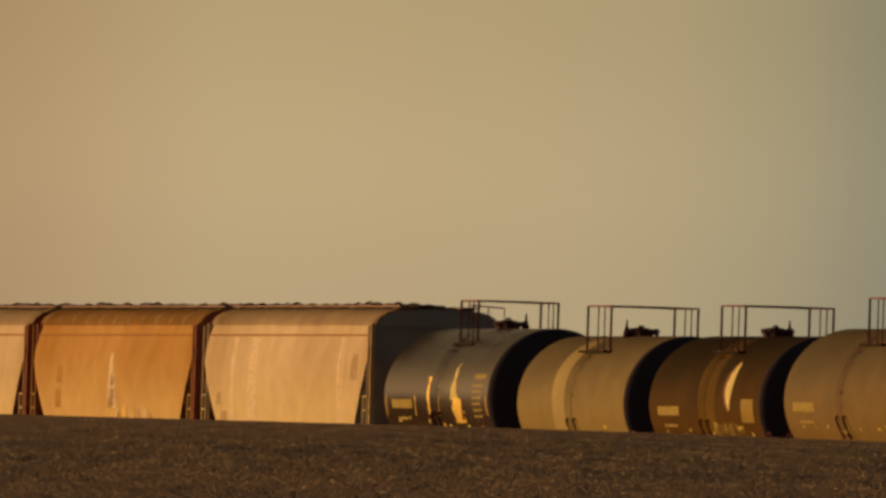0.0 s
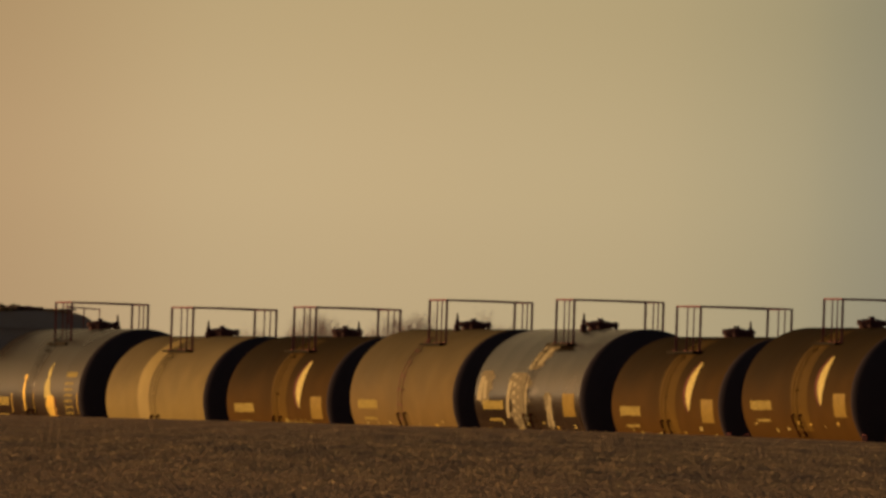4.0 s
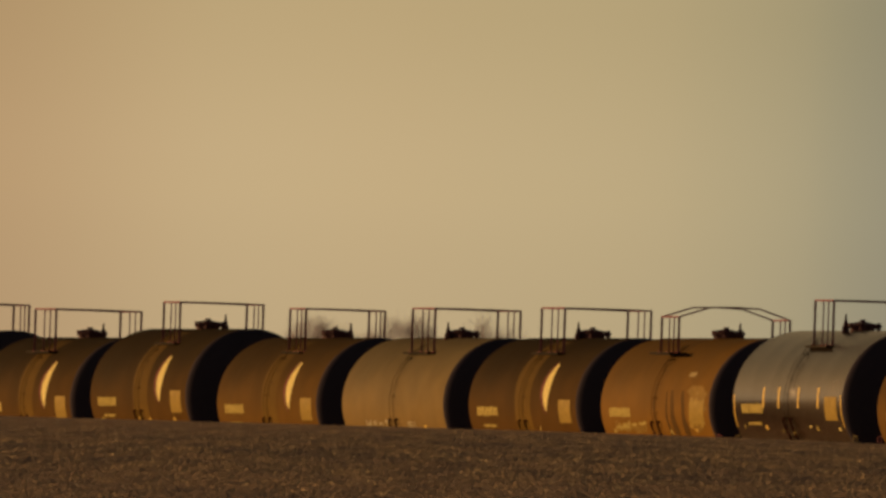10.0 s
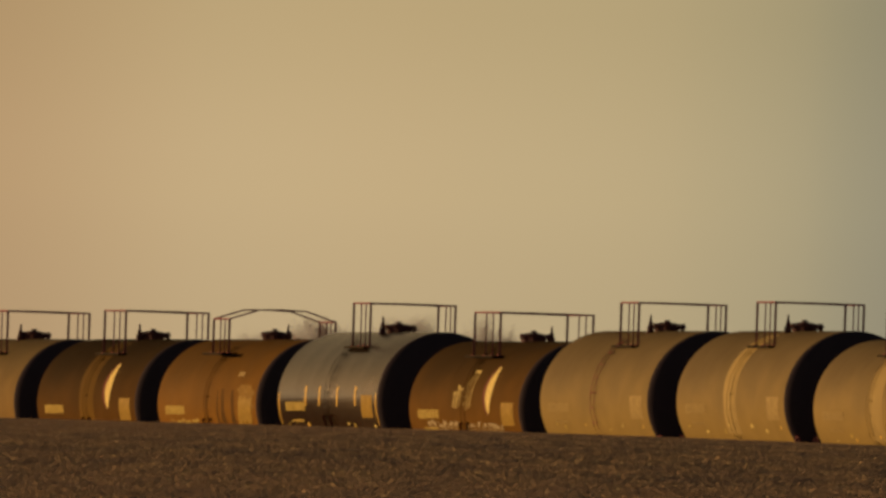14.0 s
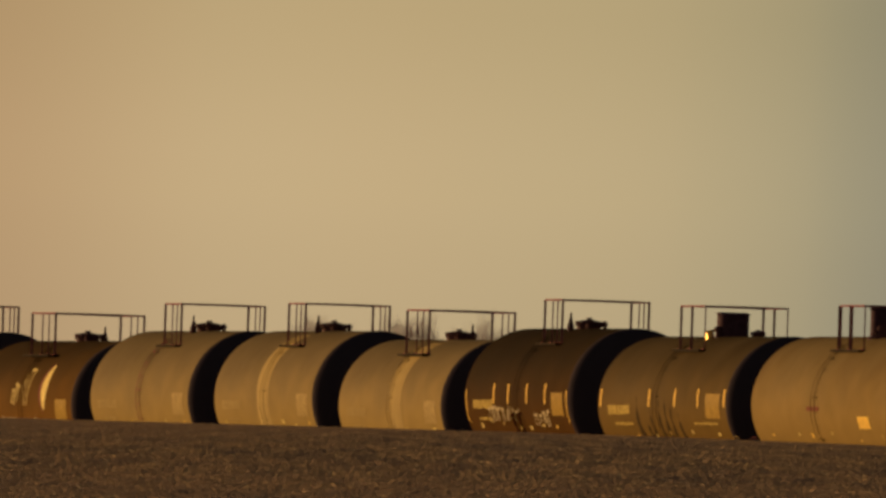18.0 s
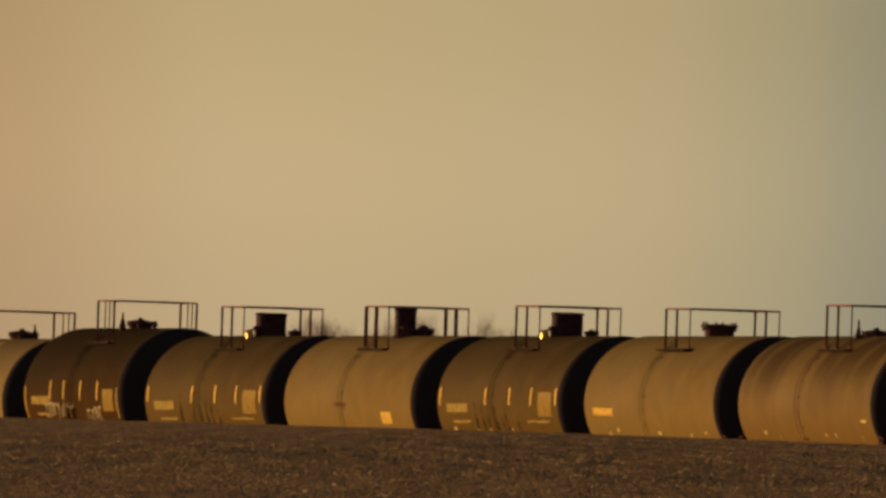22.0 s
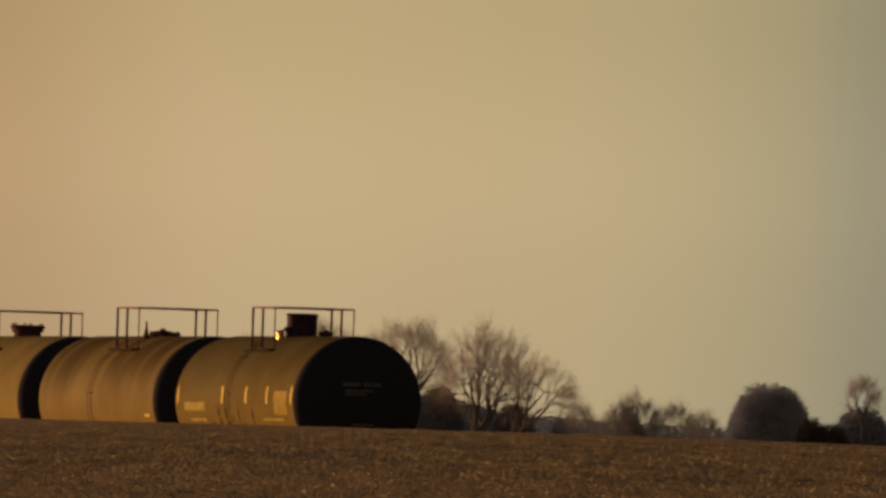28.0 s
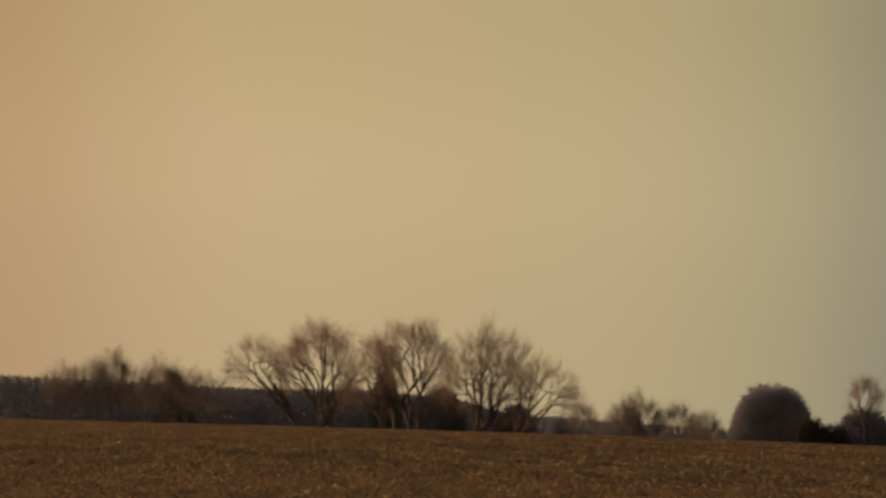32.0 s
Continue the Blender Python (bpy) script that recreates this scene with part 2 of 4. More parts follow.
def lathe_x(bm, profile, zc, sides=56, y=0.0):
    """Turn (x, radius) pairs about the long axis at height zc."""
    rings = []
    for x, r in profile:
        if r < 1e-5:
            rings.append([bm.verts.new((x, y, zc))])
        else:
            rings.append([bm.verts.new((x, y + r * math.cos(t), zc + r * math.sin(t))) for t in [2 * math.pi * k / sides for k in range(sides)]])
    for p, q in zip(rings, rings[1:]):
        for k in range(sides):
            a, b = (p[k % len(p)], p[(k + 1) % len(p)]), (q[k % len(q)], q[(k + 1) % len(q)])
            bm.faces.new([*dict.fromkeys((a[0], b[0], b[1], a[1]))])
    bmesh.ops.recalc_face_normals(bm, faces=bm.faces)
    return bm


def lathe_z(bm, profile, x, y, sides=20):
    rings = []
    for r, z in profile:
        rings.append([bm.verts.new((x + max(r, 1e-4) * math.cos(t), y + max(r, 1e-4) * math.sin(t), z)) for t in [2 * math.pi * k / sides for k in range(sides)]])
    for p, q in zip(rings, rings[1:]):
        for k in range(sides):
            bm.faces.new((p[k], p[(k + 1) % sides], q[(k + 1) % sides], q[k]))
    bm.faces.new(rings[0][::-1])
    bm.faces.new(rings[-1])
    return bm


def skin(bm, r, zc, z0, z1, left, right, rows=6, lift=0.005):
    """A thin sheet on the camera side of a tank, between two heights; left and right give its edges along the tank for each height (0 to 1)."""
    last = None
    for i in range(rows + 1):
        k = i / rows
        t = math.asin(max(-1, min(1, (z0 + (z1 - z0) * k) / r)))
        y, z = -(r + lift) * math.cos(t), zc + (r + lift) * math.sin(t)
        now = [bm.verts.new((left(k), y, z)), bm.verts.new((right(k), y, z))]
        if last:
            bm.faces.new((last[0], last[1], now[1], now[0]))
        last = now
    return bm


def rect(bm, r, zc, x0, x1, z0, z1, rows=4, lift=0.005):
    return skin(bm, r, zc, z0, z1, lambda k: x0, lambda k: x1, rows, lift)


# ---- the line ----
TURN = math.asin(0.1883)                     # angle between the track and the line of sight
SA, CA = math.sin(TURN), math.cos(TURN)
NEAR = 1146.0                                # metres to the train at the middle of the view
GRADE = 0.0044
RZ = -(90.0 - math.degrees(TURN))


def on_line(s, w=0.0):
    """Plan place at s metres along the track (growing towards the camera) and w metres to its far side."""
    return s * SA + (1.5 + w) * CA, NEAR - s * CA + (1.5 + w) * SA


def bed(s):
    return GRADE * max(-420.0, min(420.0, s))


def line_pose(s):
    x, y = on_line(s)
    return pose(x, y, bed(s), 0, -math.degrees(math.atan(GRADE)), RZ)


# Distance that the train has gone, metres.
GONE = [(0, -221.31), (1, -208.46), (2, -195.66), (3, -182.73), (3.5, -176.21), (5.5, -150.09), (6, -143.51), (7, -130.24), (8, -116.86), (9, -103.41), (10, -89.90), (11, -76.30), (12, -62.61), (13, -48.87), (14, -35.03), (14.5, -28.12), (16.5, 0.01), (17, 7.13), (18, 21.35), (19, 35.53), (20, 49.70), (20.5, 56.65), (21, 63.51), (22, 77.52), (23, 91.76), (24, 105.97), (25, 120.34), (26, 134.70), (26.5, 141.94), (28.5, 170.97), (29, 178.29), (30, 192.63), (31, 206.68), (32, 220.75)]


# ---- ground ----
def smooth_step(a, b, v):
    k = max(0.0, min(1.0, (v - a) / (b - a)))
    return k * k * (3 - 2 * k)


def ground_height(x, y):
    p = -((x * CA + (y - NEAR) * SA) - 1.5)      # metres from the track, towards the camera's side
    s = x * SA - (y - NEAR) * CA
    yy = max(-100.0, min(1400.0, y))
    field = 0.56 + 0.00196 * yy - 5.4e-7 * yy * yy + 0.0107 * max(-60.0, min(60.0, x)) * smooth_step(150, 500, y) - 0.00088 * max(0.0, min(15.0, x)) ** 2 * smooth_step(500, 950, y)
    low = bed(s) - 0.85
    far = low + (-3.6 - low) * smooth_step(30, 450, -p) + 5.4 * smooth_step(470, 600, -p)
    if p > 0:
        return low + (field - low) * smooth_step(7, 30, p)
    return low + (far - low) * smooth_step(7, 60, -p)


def build_ground():
    ps = [-6500, -4500, -3000, -2200, -1600, -1100, -760, -660, -600, -575, -550, -525, -500, -475, -450, -280, -160, -90, -60, -40, -25, -15, -9, -6, 0, 6, 8, 10, 12, 14, 16, 18, 20, 22, 24, 26, 28, 30, 32, 35, 40, 48, 60, 75, 95, 115, 135,
          155, 175, 195, 215, 240, 280, 350, 500, 800, 1500, 3000, 5500]
    ss = [-6500, -4000, -2500, -1500, -900, -600] + list(range(-450, 1300, 15)) + [1400, 1700, 2300, 3500, 5500]
    verts, faces = [], []
    for p in ps:
        for s in ss:
            x, y = on_line(s, -p)
            rough = 0.0 if abs(x) < 80 else 0.3 * noise.noise((x * 0.004, y * 0.004, 2.0))
            verts.append((x, y, ground_height(x, y) + rough))
    n = len(ss)
    for i in range(len(ps) - 1):
        for j in range(n - 1):
            a = i * n + j
            faces.append((a, a + n, a + n + 1, a + 1))
    g = raw("ground", verts, faces, M_GROUND)
    g.data.polygons.foreach_set("use_smooth", [True] * len(faces))
    return tagged(g, "brown harvested field with corn stubble and bare soil", "field", kind="structure")


build_ground()


def field_height(x, y):
    """ground_height on the open field, for arrays."""
    k = lambda a, b, v: (lambda q: q * q * (3 - 2 * q))(np.clip((v - a) / (b - a), 0, 1))
    p = 1.5 - (x * CA + (y - NEAR) * SA)
    yy = np.clip(y, -100.0, 1400.0)
    field = 0.56 + 0.00196 * yy - 5.4e-7 * yy * yy + 0.0107 * np.clip(x, -60, 60) * k(150, 500, y) - 0.00088 * np.clip(x, 0, 15) ** 2 * k(500, 950, y)
    low = GRADE * np.clip(x * SA - (y - NEAR) * CA, -420, 420) - 0.85
    return low + (field - low) * k(7, 30, p)


def build_residue():
    rng = np.random.default_rng(3)
    n = 165000
    y = 430 + 590 * rng.random(n) ** 0.8
    x = (rng.random(n) * 2 - 1) * y * 0.0098
    w = 0.011 + 0.036 * rng.random(n) ** 2
    h = 0.003 + 0.022 * rng.random(n) ** 2.5
    h *= 1.0 - 0.55 * np.clip((y - 700) / 250, 0, 1)
    z = field_height(x, y)
    # a clod or a broken stalk: four-sided, uneven, with an off-centre tip
    corner = np.array([(-1, -1), (1, -1), (1, 1), (-1, 1), (0, 0)], float)
    at = corner[None] + rng.normal(0, 0.3, (n, 5, 2))
    co = np.empty((n, 5, 3))
    co[:, :, 0] = x[:, None] + w[:, None] * at[:, :, 0]
    co[:, :, 1] = y[:, None] + w[:, None] * 2 * at[:, :, 1]
    co[:, :4, 2] = (z - 0.015)[:, None]
    co[:, 4, 2] = z + h
    tri = np.array([(0, 1, 4), (1, 2, 4), (2, 3, 4), (3, 0, 4)])
    loops = (tri[None] + 5 * np.arange(n)[:, None, None]).ravel()
    me = bpy.data.meshes.new("crop_residue")
    me.vertices.add(n * 5)
    me.vertices.foreach_set("co", co.ravel())
    me.loops.add(len(loops))
    me.loops.foreach_set("vertex_index", loops)
    me.polygons.add(n * 4)
    me.polygons.foreach_set("loop_start", np.arange(0, n * 12, 3))
    me.update(calc_edges=True)
    me.materials.append(M_RESIDUE)
    return tagged(new("crop_residue", me), "low broken corn stubble and clods scattered over the field", "stubble", kind="stuff")


build_residue()


# ---- backdrop: hazy evening sky behind the distance ----
def build_backdrop():
    m = bpy.data.materials.new("hazy_evening_sky")
    m.use_nodes = True
    n, l = m.node_tree.nodes, m.node_tree.links
    n.clear()
    out, em = n.new("ShaderNodeOutputMaterial"), n.new("ShaderNodeEmission")
    tc, sep = n.new("ShaderNodeTexCoord"), n.new("ShaderNodeSeparateXYZ")
    l.new(tc.outputs["Object"], sep.inputs[0])
    across, up = n.new("ShaderNodeMapRange"), n.new("ShaderNodeMapRange")
    across.inputs["From Min"].default_value, across.inputs["From Max"].default_value = -44.0, 44.0
    up.inputs["From Min"].default_value, up.inputs["From Max"].default_value = 0.0, 42.0
    l.new(sep.outputs["X"], across.inputs["Value"])
    l.new(sep.outputs["Z"], up.inputs["Value"])
    # lens fall-off towards the edges is put into these two ramps
    c = ramp(n, l, across.outputs["Result"], [(0.0, (0.49, 0.325, 0.168)), (0.22, (0.55, 0.40, 0.215)), (0.5, (0.54, 0.405, 0.22)), (0.75, (0.49, 0.385, 0.215)), (0.9, (0.40, 0.335, 0.20)), (1.0, (0.315, 0.28, 0.185))], "CARDINAL")
    k = ramp(n, l, up.outputs["Result"], [(0.0, (0.92, 0.92, 0.94)), (0.25, (0.93, 0.93, 0.95)), (0.45, (0.97, 0.97, 0.98)), (0.65, (1.0, 1.0, 1.0)), (1.0, (0.91, 0.91, 0.87))], "CARDINAL")
    l.new(blend(n, l, 1.0, c, k, "MULTIPLY"), em.inputs["Color"])
    l.new(em.outputs[0], out.inputs["Surface"])
    ob = raw("sky_backdrop", [(-260, 0, -30), (260, 0, -30), (260, 0, 160), (-260, 0, 160)], [(0, 1, 2, 3)], m)
    ob.matrix_world = pose(0, 4850, 0)
    return tagged(ob, "hazy tan evening sky behind the trees, lens fall-off painted in", "sky", kind="structure")


build_backdrop()


# ---- track ----
def build_track():
    track = tagged(new("railway_track"), "straight railway track on a gravel bed behind the field crest", "railway track", kind="structure")
    ends = (-520.0, 520.0)
    prof = ((-3.2, -0.95), (-1.9, -0.32), (1.9, -0.32), (3.2, -0.95))
    verts, faces = [], []
    steps = [ends[0] + i * 40.0 for i in range(27)]
    for s in steps:
        for w, z in prof:
            x, y = on_line(s, w)
            verts.append((x, y, bed(s) + z))
    for i in range(len(steps) - 1):
        for j in range(3):
            a = i * 4 + j
            faces.append((a, a + 4, a + 5, a + 1))
    raw("ballast", verts, faces, plain("grey_ballast", (0.22, 0.20, 0.18), 0.95), track)
    for w in (-0.75, 0.75):
        bm = bmesh.new()
        last = None
        for s in steps:
            ring = []
            for dw, dz in ((-0.07, -0.17), (-0.02, -0.15), (-0.035, -0.002), (0.035, -0.002), (0.02, -0.15), (0.07, -0.17)):
                x, y = on_line(s, w + dw)
                ring.append(bm.verts.new((x, y, bed(s) + dz)))
            if last:
                for k in range(6):
                    bm.faces.new((last[k], last[(k + 1) % 6], ring[(k + 1) % 6], ring[k]))
            last = ring
        part("rail", bm, M_RAIL, track, smooth=False)
    verts, faces = [], []
    s = -450.0
    while s < 480:
        a = len(verts)
        for ds in (-0.12, 0.12):
            for w in (-1.3, 1.3):
                for dz in (-0.36, -0.18):
                    x, y = on_line(s + ds, w)
                    verts.append((x, y, bed(s) + dz))
        faces += [tuple(a + i for i in f) for f in ((0, 1, 3, 2), (4, 6, 7, 5), (0, 4, 5, 1), (2, 3, 7, 6), (1, 5, 7, 3))]
        s += 0.6
    tagged(raw("sleepers", verts, faces, plain("tarred_sleeper", (0.07, 0.055, 0.045), 0.9), track), kind="stuff")


build_track()


# ---- running gear, shared by all cars ----
def bogie_meshes():
    side = bmesh.new()
    box(side, -1.15, 1.15, -0.06, 0.06, 0.42, 0.56)
    box(side, -0.35, 0.35, -0.07, 0.07, 0.28, 0.72)
    box(side, -1.05, -0.72, -0.08, 0.08, 0.36, 0.64)
    box(side, 0.72, 1.05, -0.08, 0.08, 0.36, 0.64)
    wheel = bmesh.new()
    lathe_x(wheel, [(-0.07, 0.0), (-0.07, 0.40), (-0.07, 0.46), (0.04, 0.45), (0.07, 0.43), (0.07, 0.36), (0.02, 0.30), (0.07, 0.12), (0.07, 0.0)], 0.0, 28)
    bmesh.ops.rotate(wheel, cent=(0, 0, 0), matrix=Matrix.Rotation(radians(90), 3, "Z"), verts=wheel.verts)
    beam = bmesh.new()
    box(beam, -0.25, 0.25, -1.0, 1.0, 0.45, 0.75)
    out = []
    for name, bm in (("side_frame", side), ("wheel", wheel), ("bolster", beam)):
        me = bpy.data.meshes.new(name)
        bm.to_mesh(me)
        bm.free()
        me.materials.append(M_FRAME)
        out.append(me)
    return out


SIDE, WHEEL, BOLSTER = bogie_meshes()


def placed(name, me, parent, x, y, z):
    ob = new(name, me)
    ob.parent = parent
    ob.location = (x, y, z)
    return ob


def bogies(car, reach):
    for x in (-reach, reach):
        bogie = placed("bogie", BOLSTER, car, x, 0, 0)
        for y in (-1.02, 1.02):
            placed("side_frame", SIDE, bogie, 0, y, 0)
        for dx in (-0.89, 0.89):
            for y in (-0.75, 0.75):
                placed("wheel", WHEEL, bogie, dx, y, 0.46)


def couplers(car, half, reach):
    for e in (-1, 1):
        bm = bmesh.new()
        box(bm, min(e * half, e * reach), max(e * half, e * reach), -0.09, 0.09, 0.76, 0.98)
        box(bm, min(e * reach, e * (reach + 0.14)), max(e * reach, e * (reach + 0.14)), -0.16, 0.12, 0.70, 1.04)
        bmesh.ops.bevel(bm, geom=bm.edges[:], offset=0.02, segments=1)
        part("coupler", bm, M_FRAME, car)


# ---- tank cars ----
def ladder(car, r, zc, x, t0=-48.0, t1=58.0, mat=None):
    bm = bmesh.new()
    for dx in (-0.21, 0.21):
        pts = []
        for i in range(9):
            t = radians(t0 + (t1 - t0) * i / 8)
            pts.append((x + dx, -(r + 0.06) * math.cos(t), zc + (r + 0.06) * math.sin(t)))
        tube(bm, pts, 0.009, 5)
    n = 9
    for i in range(n):
        t = radians(t0 + (t1 - t0) * (i + 0.5) / n)
        y, z = -(r + 0.06) * math.cos(t), zc + (r + 0.06) * math.sin(t)
        tube(bm, [(x - 0.21, y, z), (x + 0.21, y, z)], 0.009, 5)
        if i % 3 == 1:
            for dx in (-0.21, 0.21):
                tube(bm, [(x + dx, y, z), (x + dx, y * r / (r + 0.075), zc + (z - zc) * r / (r + 0.075))], 0.012, 4)
    part("ladder", bm, mat or M_STEEL, car)


def cage(car, top, rail, length, near=(0.0, 0.45, 0.72, 1.0), thick=(1, 0, 0, 1), arch=0.0, width=1.0, zp=0.36, mid=0.0, stout=0.031):
    """The guard rails and side platforms round the fittings on top of a tank."""
    floor = top - zp
    x0, x1 = mid - length / 2, mid + length / 2
    for side in (-1, 1):
        y = side * width
        bm = bmesh.new()
        box(bm, x0 - 0.15, x1 + 0.15, min(y * 0.86, y * 1.18), max(y * 0.86, y * 1.18), floor - 0.05, floor)
        part("platform", bm, M_FRAME, car)
        for k, big in zip(near, thick):
            bm = bmesh.new()
            x = x0 + (x1 - x0) * k
            box(bm, x - 0.1, x + 0.1, y - 0.05, y + 0.05, floor, floor + 0.02)
            tube(bm, [(x, y, floor), (x, y, rail - (arch if arch else 0))], stout if big else 0.017, 6)
            part("post", bm, M_STEEL, car)
        bm = bmesh.new()
        tube(bm, [(x0, y, rail - arch), (x1, y, rail - arch)], 0.022, 6)
        part("handrail", bm, M_STEEL, car)
    for x in (x0, x1):
        bm = bmesh.new()
        if arch:
            tube(bm, [(x, -width, rail - arch), (x, -width * 0.45, rail - 0.02), (x, 0, rail), (x, width * 0.45, rail - 0.02), (x, width, rail - arch)], 0.021, 6)
        else:
            tube(bm, [(x, -width, rail), (x, -width / 3, rail + 0.006), (x, width / 3, rail + 0.006), (x, width, rail)], 0.021, 6)
        part("cross_rail", bm, M_STEEL, car)


def manway(car, top, spike, tall=0.30, mid=0.3):
    bm = bmesh.new()
    lathe_z(bm, [(0.28, top - 0.1), (0.28, top + 0.07), (0.32, top + 0.08), (0.32, top + 0.13), (0.24, top + 0.17), (0.08, top + 0.2)], mid, 0)
    cover = part("manway", bm, M_FITTING, car)
    for k in range(8):
        t = k * math.pi / 4 + 0.3
        x, y = mid + 0.31 * math.cos(t), 0.31 * math.sin(t)
        part("bolt", tube(bmesh.new(), [(x, y, top + 0.04), (x, y, top + 0.165)], 0.024, 5), M_FITTING, cover)
    bm = bmesh.new()
    tube(bm, [(mid - 0.32, 0.05, top + 0.1), (mid - 0.15, 0.04, top + 0.22), (mid + 0.1, 0.02, top + 0.23)], 0.025, 6)
    part("hinge_arm", bm, M_FITTING, cover)
    for name, x, y, r, h in (("valve", mid + 0.6, -0.12, 0.08, 0.24), ("valve", mid - 0.6, 0.14, 0.07, 0.21), ("vacuum_valve", mid + 0.85, 0.2, 0.06, 0.17)):
        bm = bmesh.new()
        lathe_z(bm, [(r * 0.8, top - 0.08), (r * 0.8, top + h * 0.4), (r * 1.25, top + h * 0.45), (r * 1.25, top + h * 0.7), (r * 0.5, top + h * 0.75), (r * 0.45, top + h - 0.04), (r * 0.8, top + h - 0.03), (r * 0.8, top + h)], x, y, 10)
        tube(bm, [(x, y, top + h * 0.55), (x, y - 0.14, top + h * 0.5)], r * 0.4, 6)
        part(name, bm, M_FITTING, car)
    bm = bmesh.new()
    lathe_z(bm, [(0.08, top - 0.16), (0.08, top + 0.08), (0.055, top + 0.1), (0.045, top + 0.2), (0.028, top + 0.21), (0.024, top + tall), (0.012, top + tall + 0.06)], mid + 0.1, spike, 10)
    part("relief_valve", bm, M_FITTING, car)


def marks(car, r, zc, x0, x1, z0, z1, seed, mat=None):
    """A block of unreadable lettering as upright bars."""
    rng = random.Random(seed)
    x = x0
    while x < x1 - 0.05:
        w = (x1 - x0) * rng.uniform(0.07, 0.12)
        part("lettering_bar", rect(bmesh.new(), r, zc, x, min(x + w, x1), z0 + rng.uniform(0, 0.02), z1 - rng.uniform(0, 0.02), 3), mat or M_MARK, car)
        x += w * rng.uniform(1.15, 1.35)


def leaf_emblem(car, r, zc, x):
    bm = bmesh.new()
    skin(bm, r, zc, -0.18, 0.90, lambda k: x - 0.52 * math.sin(math.pi * min(1, k * 0.92 + 0.02)) ** 0.8 + 0.1, lambda k: x + 0.10 + 0.24 * math.sin(math.pi * min(1, k * 0.85 + 0.04)), 14)
    part("emblem", bm, M_WHITE, car, "plain white leaf-shaped emblem")
    bm = bmesh.new()
    skin(bm, r, zc, -0.24, 0.95, lambda k: x - 0.80 * math.sin(math.pi * min(1, k * 0.92 + 0.02)) ** 0.8 + 0.05, lambda k: x - 0.50 * math.sin(math.pi * min(1, k * 0.92 + 0.02)) ** 0.8 + 0.06, 14, 0.003)
    part("emblem_border", bm, M_RED, car)


def ticks(car, r, zc, places, z0=-0.18, z1=0.28, w=0.1):
    for x in places:
        bm = bmesh.new()
        rect(bm, r, zc, x - w / 2, x + w / 2, z0, z1, 4)
        part("reflective_strip", bm, M_YELLOW, car)


def tank_car(length, r, zc, body, category="tank car", label="", head=None):
    car = tagged(new("tank_car"), label, category, "tank cars of the train")
    half = length / 2
    bm = bmesh.new()
    prof = [(-half, r)]
    seams = 6
    for i in range(1, seams):
        x = -half + length * i / seams
        prof += [(x - 0.04, r), (x - 0.015, r + 0.0006), (x + 0.015, r + 0.0006), (x + 0.04, r)]
    prof.append((half, r))
    lathe_x(bm, prof, zc)
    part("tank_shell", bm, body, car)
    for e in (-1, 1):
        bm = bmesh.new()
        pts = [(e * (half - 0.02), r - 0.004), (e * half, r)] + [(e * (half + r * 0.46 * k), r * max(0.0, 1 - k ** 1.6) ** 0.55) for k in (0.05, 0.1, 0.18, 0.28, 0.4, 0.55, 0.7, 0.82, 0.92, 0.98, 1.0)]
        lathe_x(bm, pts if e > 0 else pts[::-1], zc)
        part("tank_head", bm, head or M_HEAD, car, "domed tank end, its shade put into a near-black colour")
    for x in (-half + 1.6, half - 1.6):
        bm = bmesh.new()
        box(bm, x - 0.35, x + 0.35, -1.2, 1.2, 0.72, zc - r * 0.72)
        part("saddle", bm, M_FRAME, car)
    for e in (-1, 1):
        bm = bmesh.new()
        box(bm, min(e * (half - 2.6), e * (half + 0.75)), max(e * (half - 2.6), e * (half + 0.75)), -0.3, 0.3, 0.70, zc - r + 0.08)
        box(bm, e * (half + 0.55) - 0.2, e * (half + 0.55) + 0.2, -1.45, 1.45, 0.98, 1.06)
        part("end_sill", bm, M_FRAME, car)
        for y in (-1.35, 1.35):
            bm = bmesh.new()
            x = e * (half + 0.7)
            tube(bm, [(x, y, 1.0), (x, y, 1.86), (x - e * 0.4, y, 1.88)], 0.014, 5)
            tube(bm, [(x - e * 0.4, y, 1.0), (x - e * 0.4, y, 1.88)], 0.014, 5)
            part("grab_rail", bm, M_FADED if body in (M_GLOSS, M_DULL, M_GREYLPG) else M_STEEL, car)
    bogies(car, half - 1.6)
    couplers(car, half + 0.7, half + 1.05)
    return car


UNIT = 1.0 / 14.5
TRAIN = []                                   # (car, place along the train)


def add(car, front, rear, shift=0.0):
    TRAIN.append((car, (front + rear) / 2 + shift))


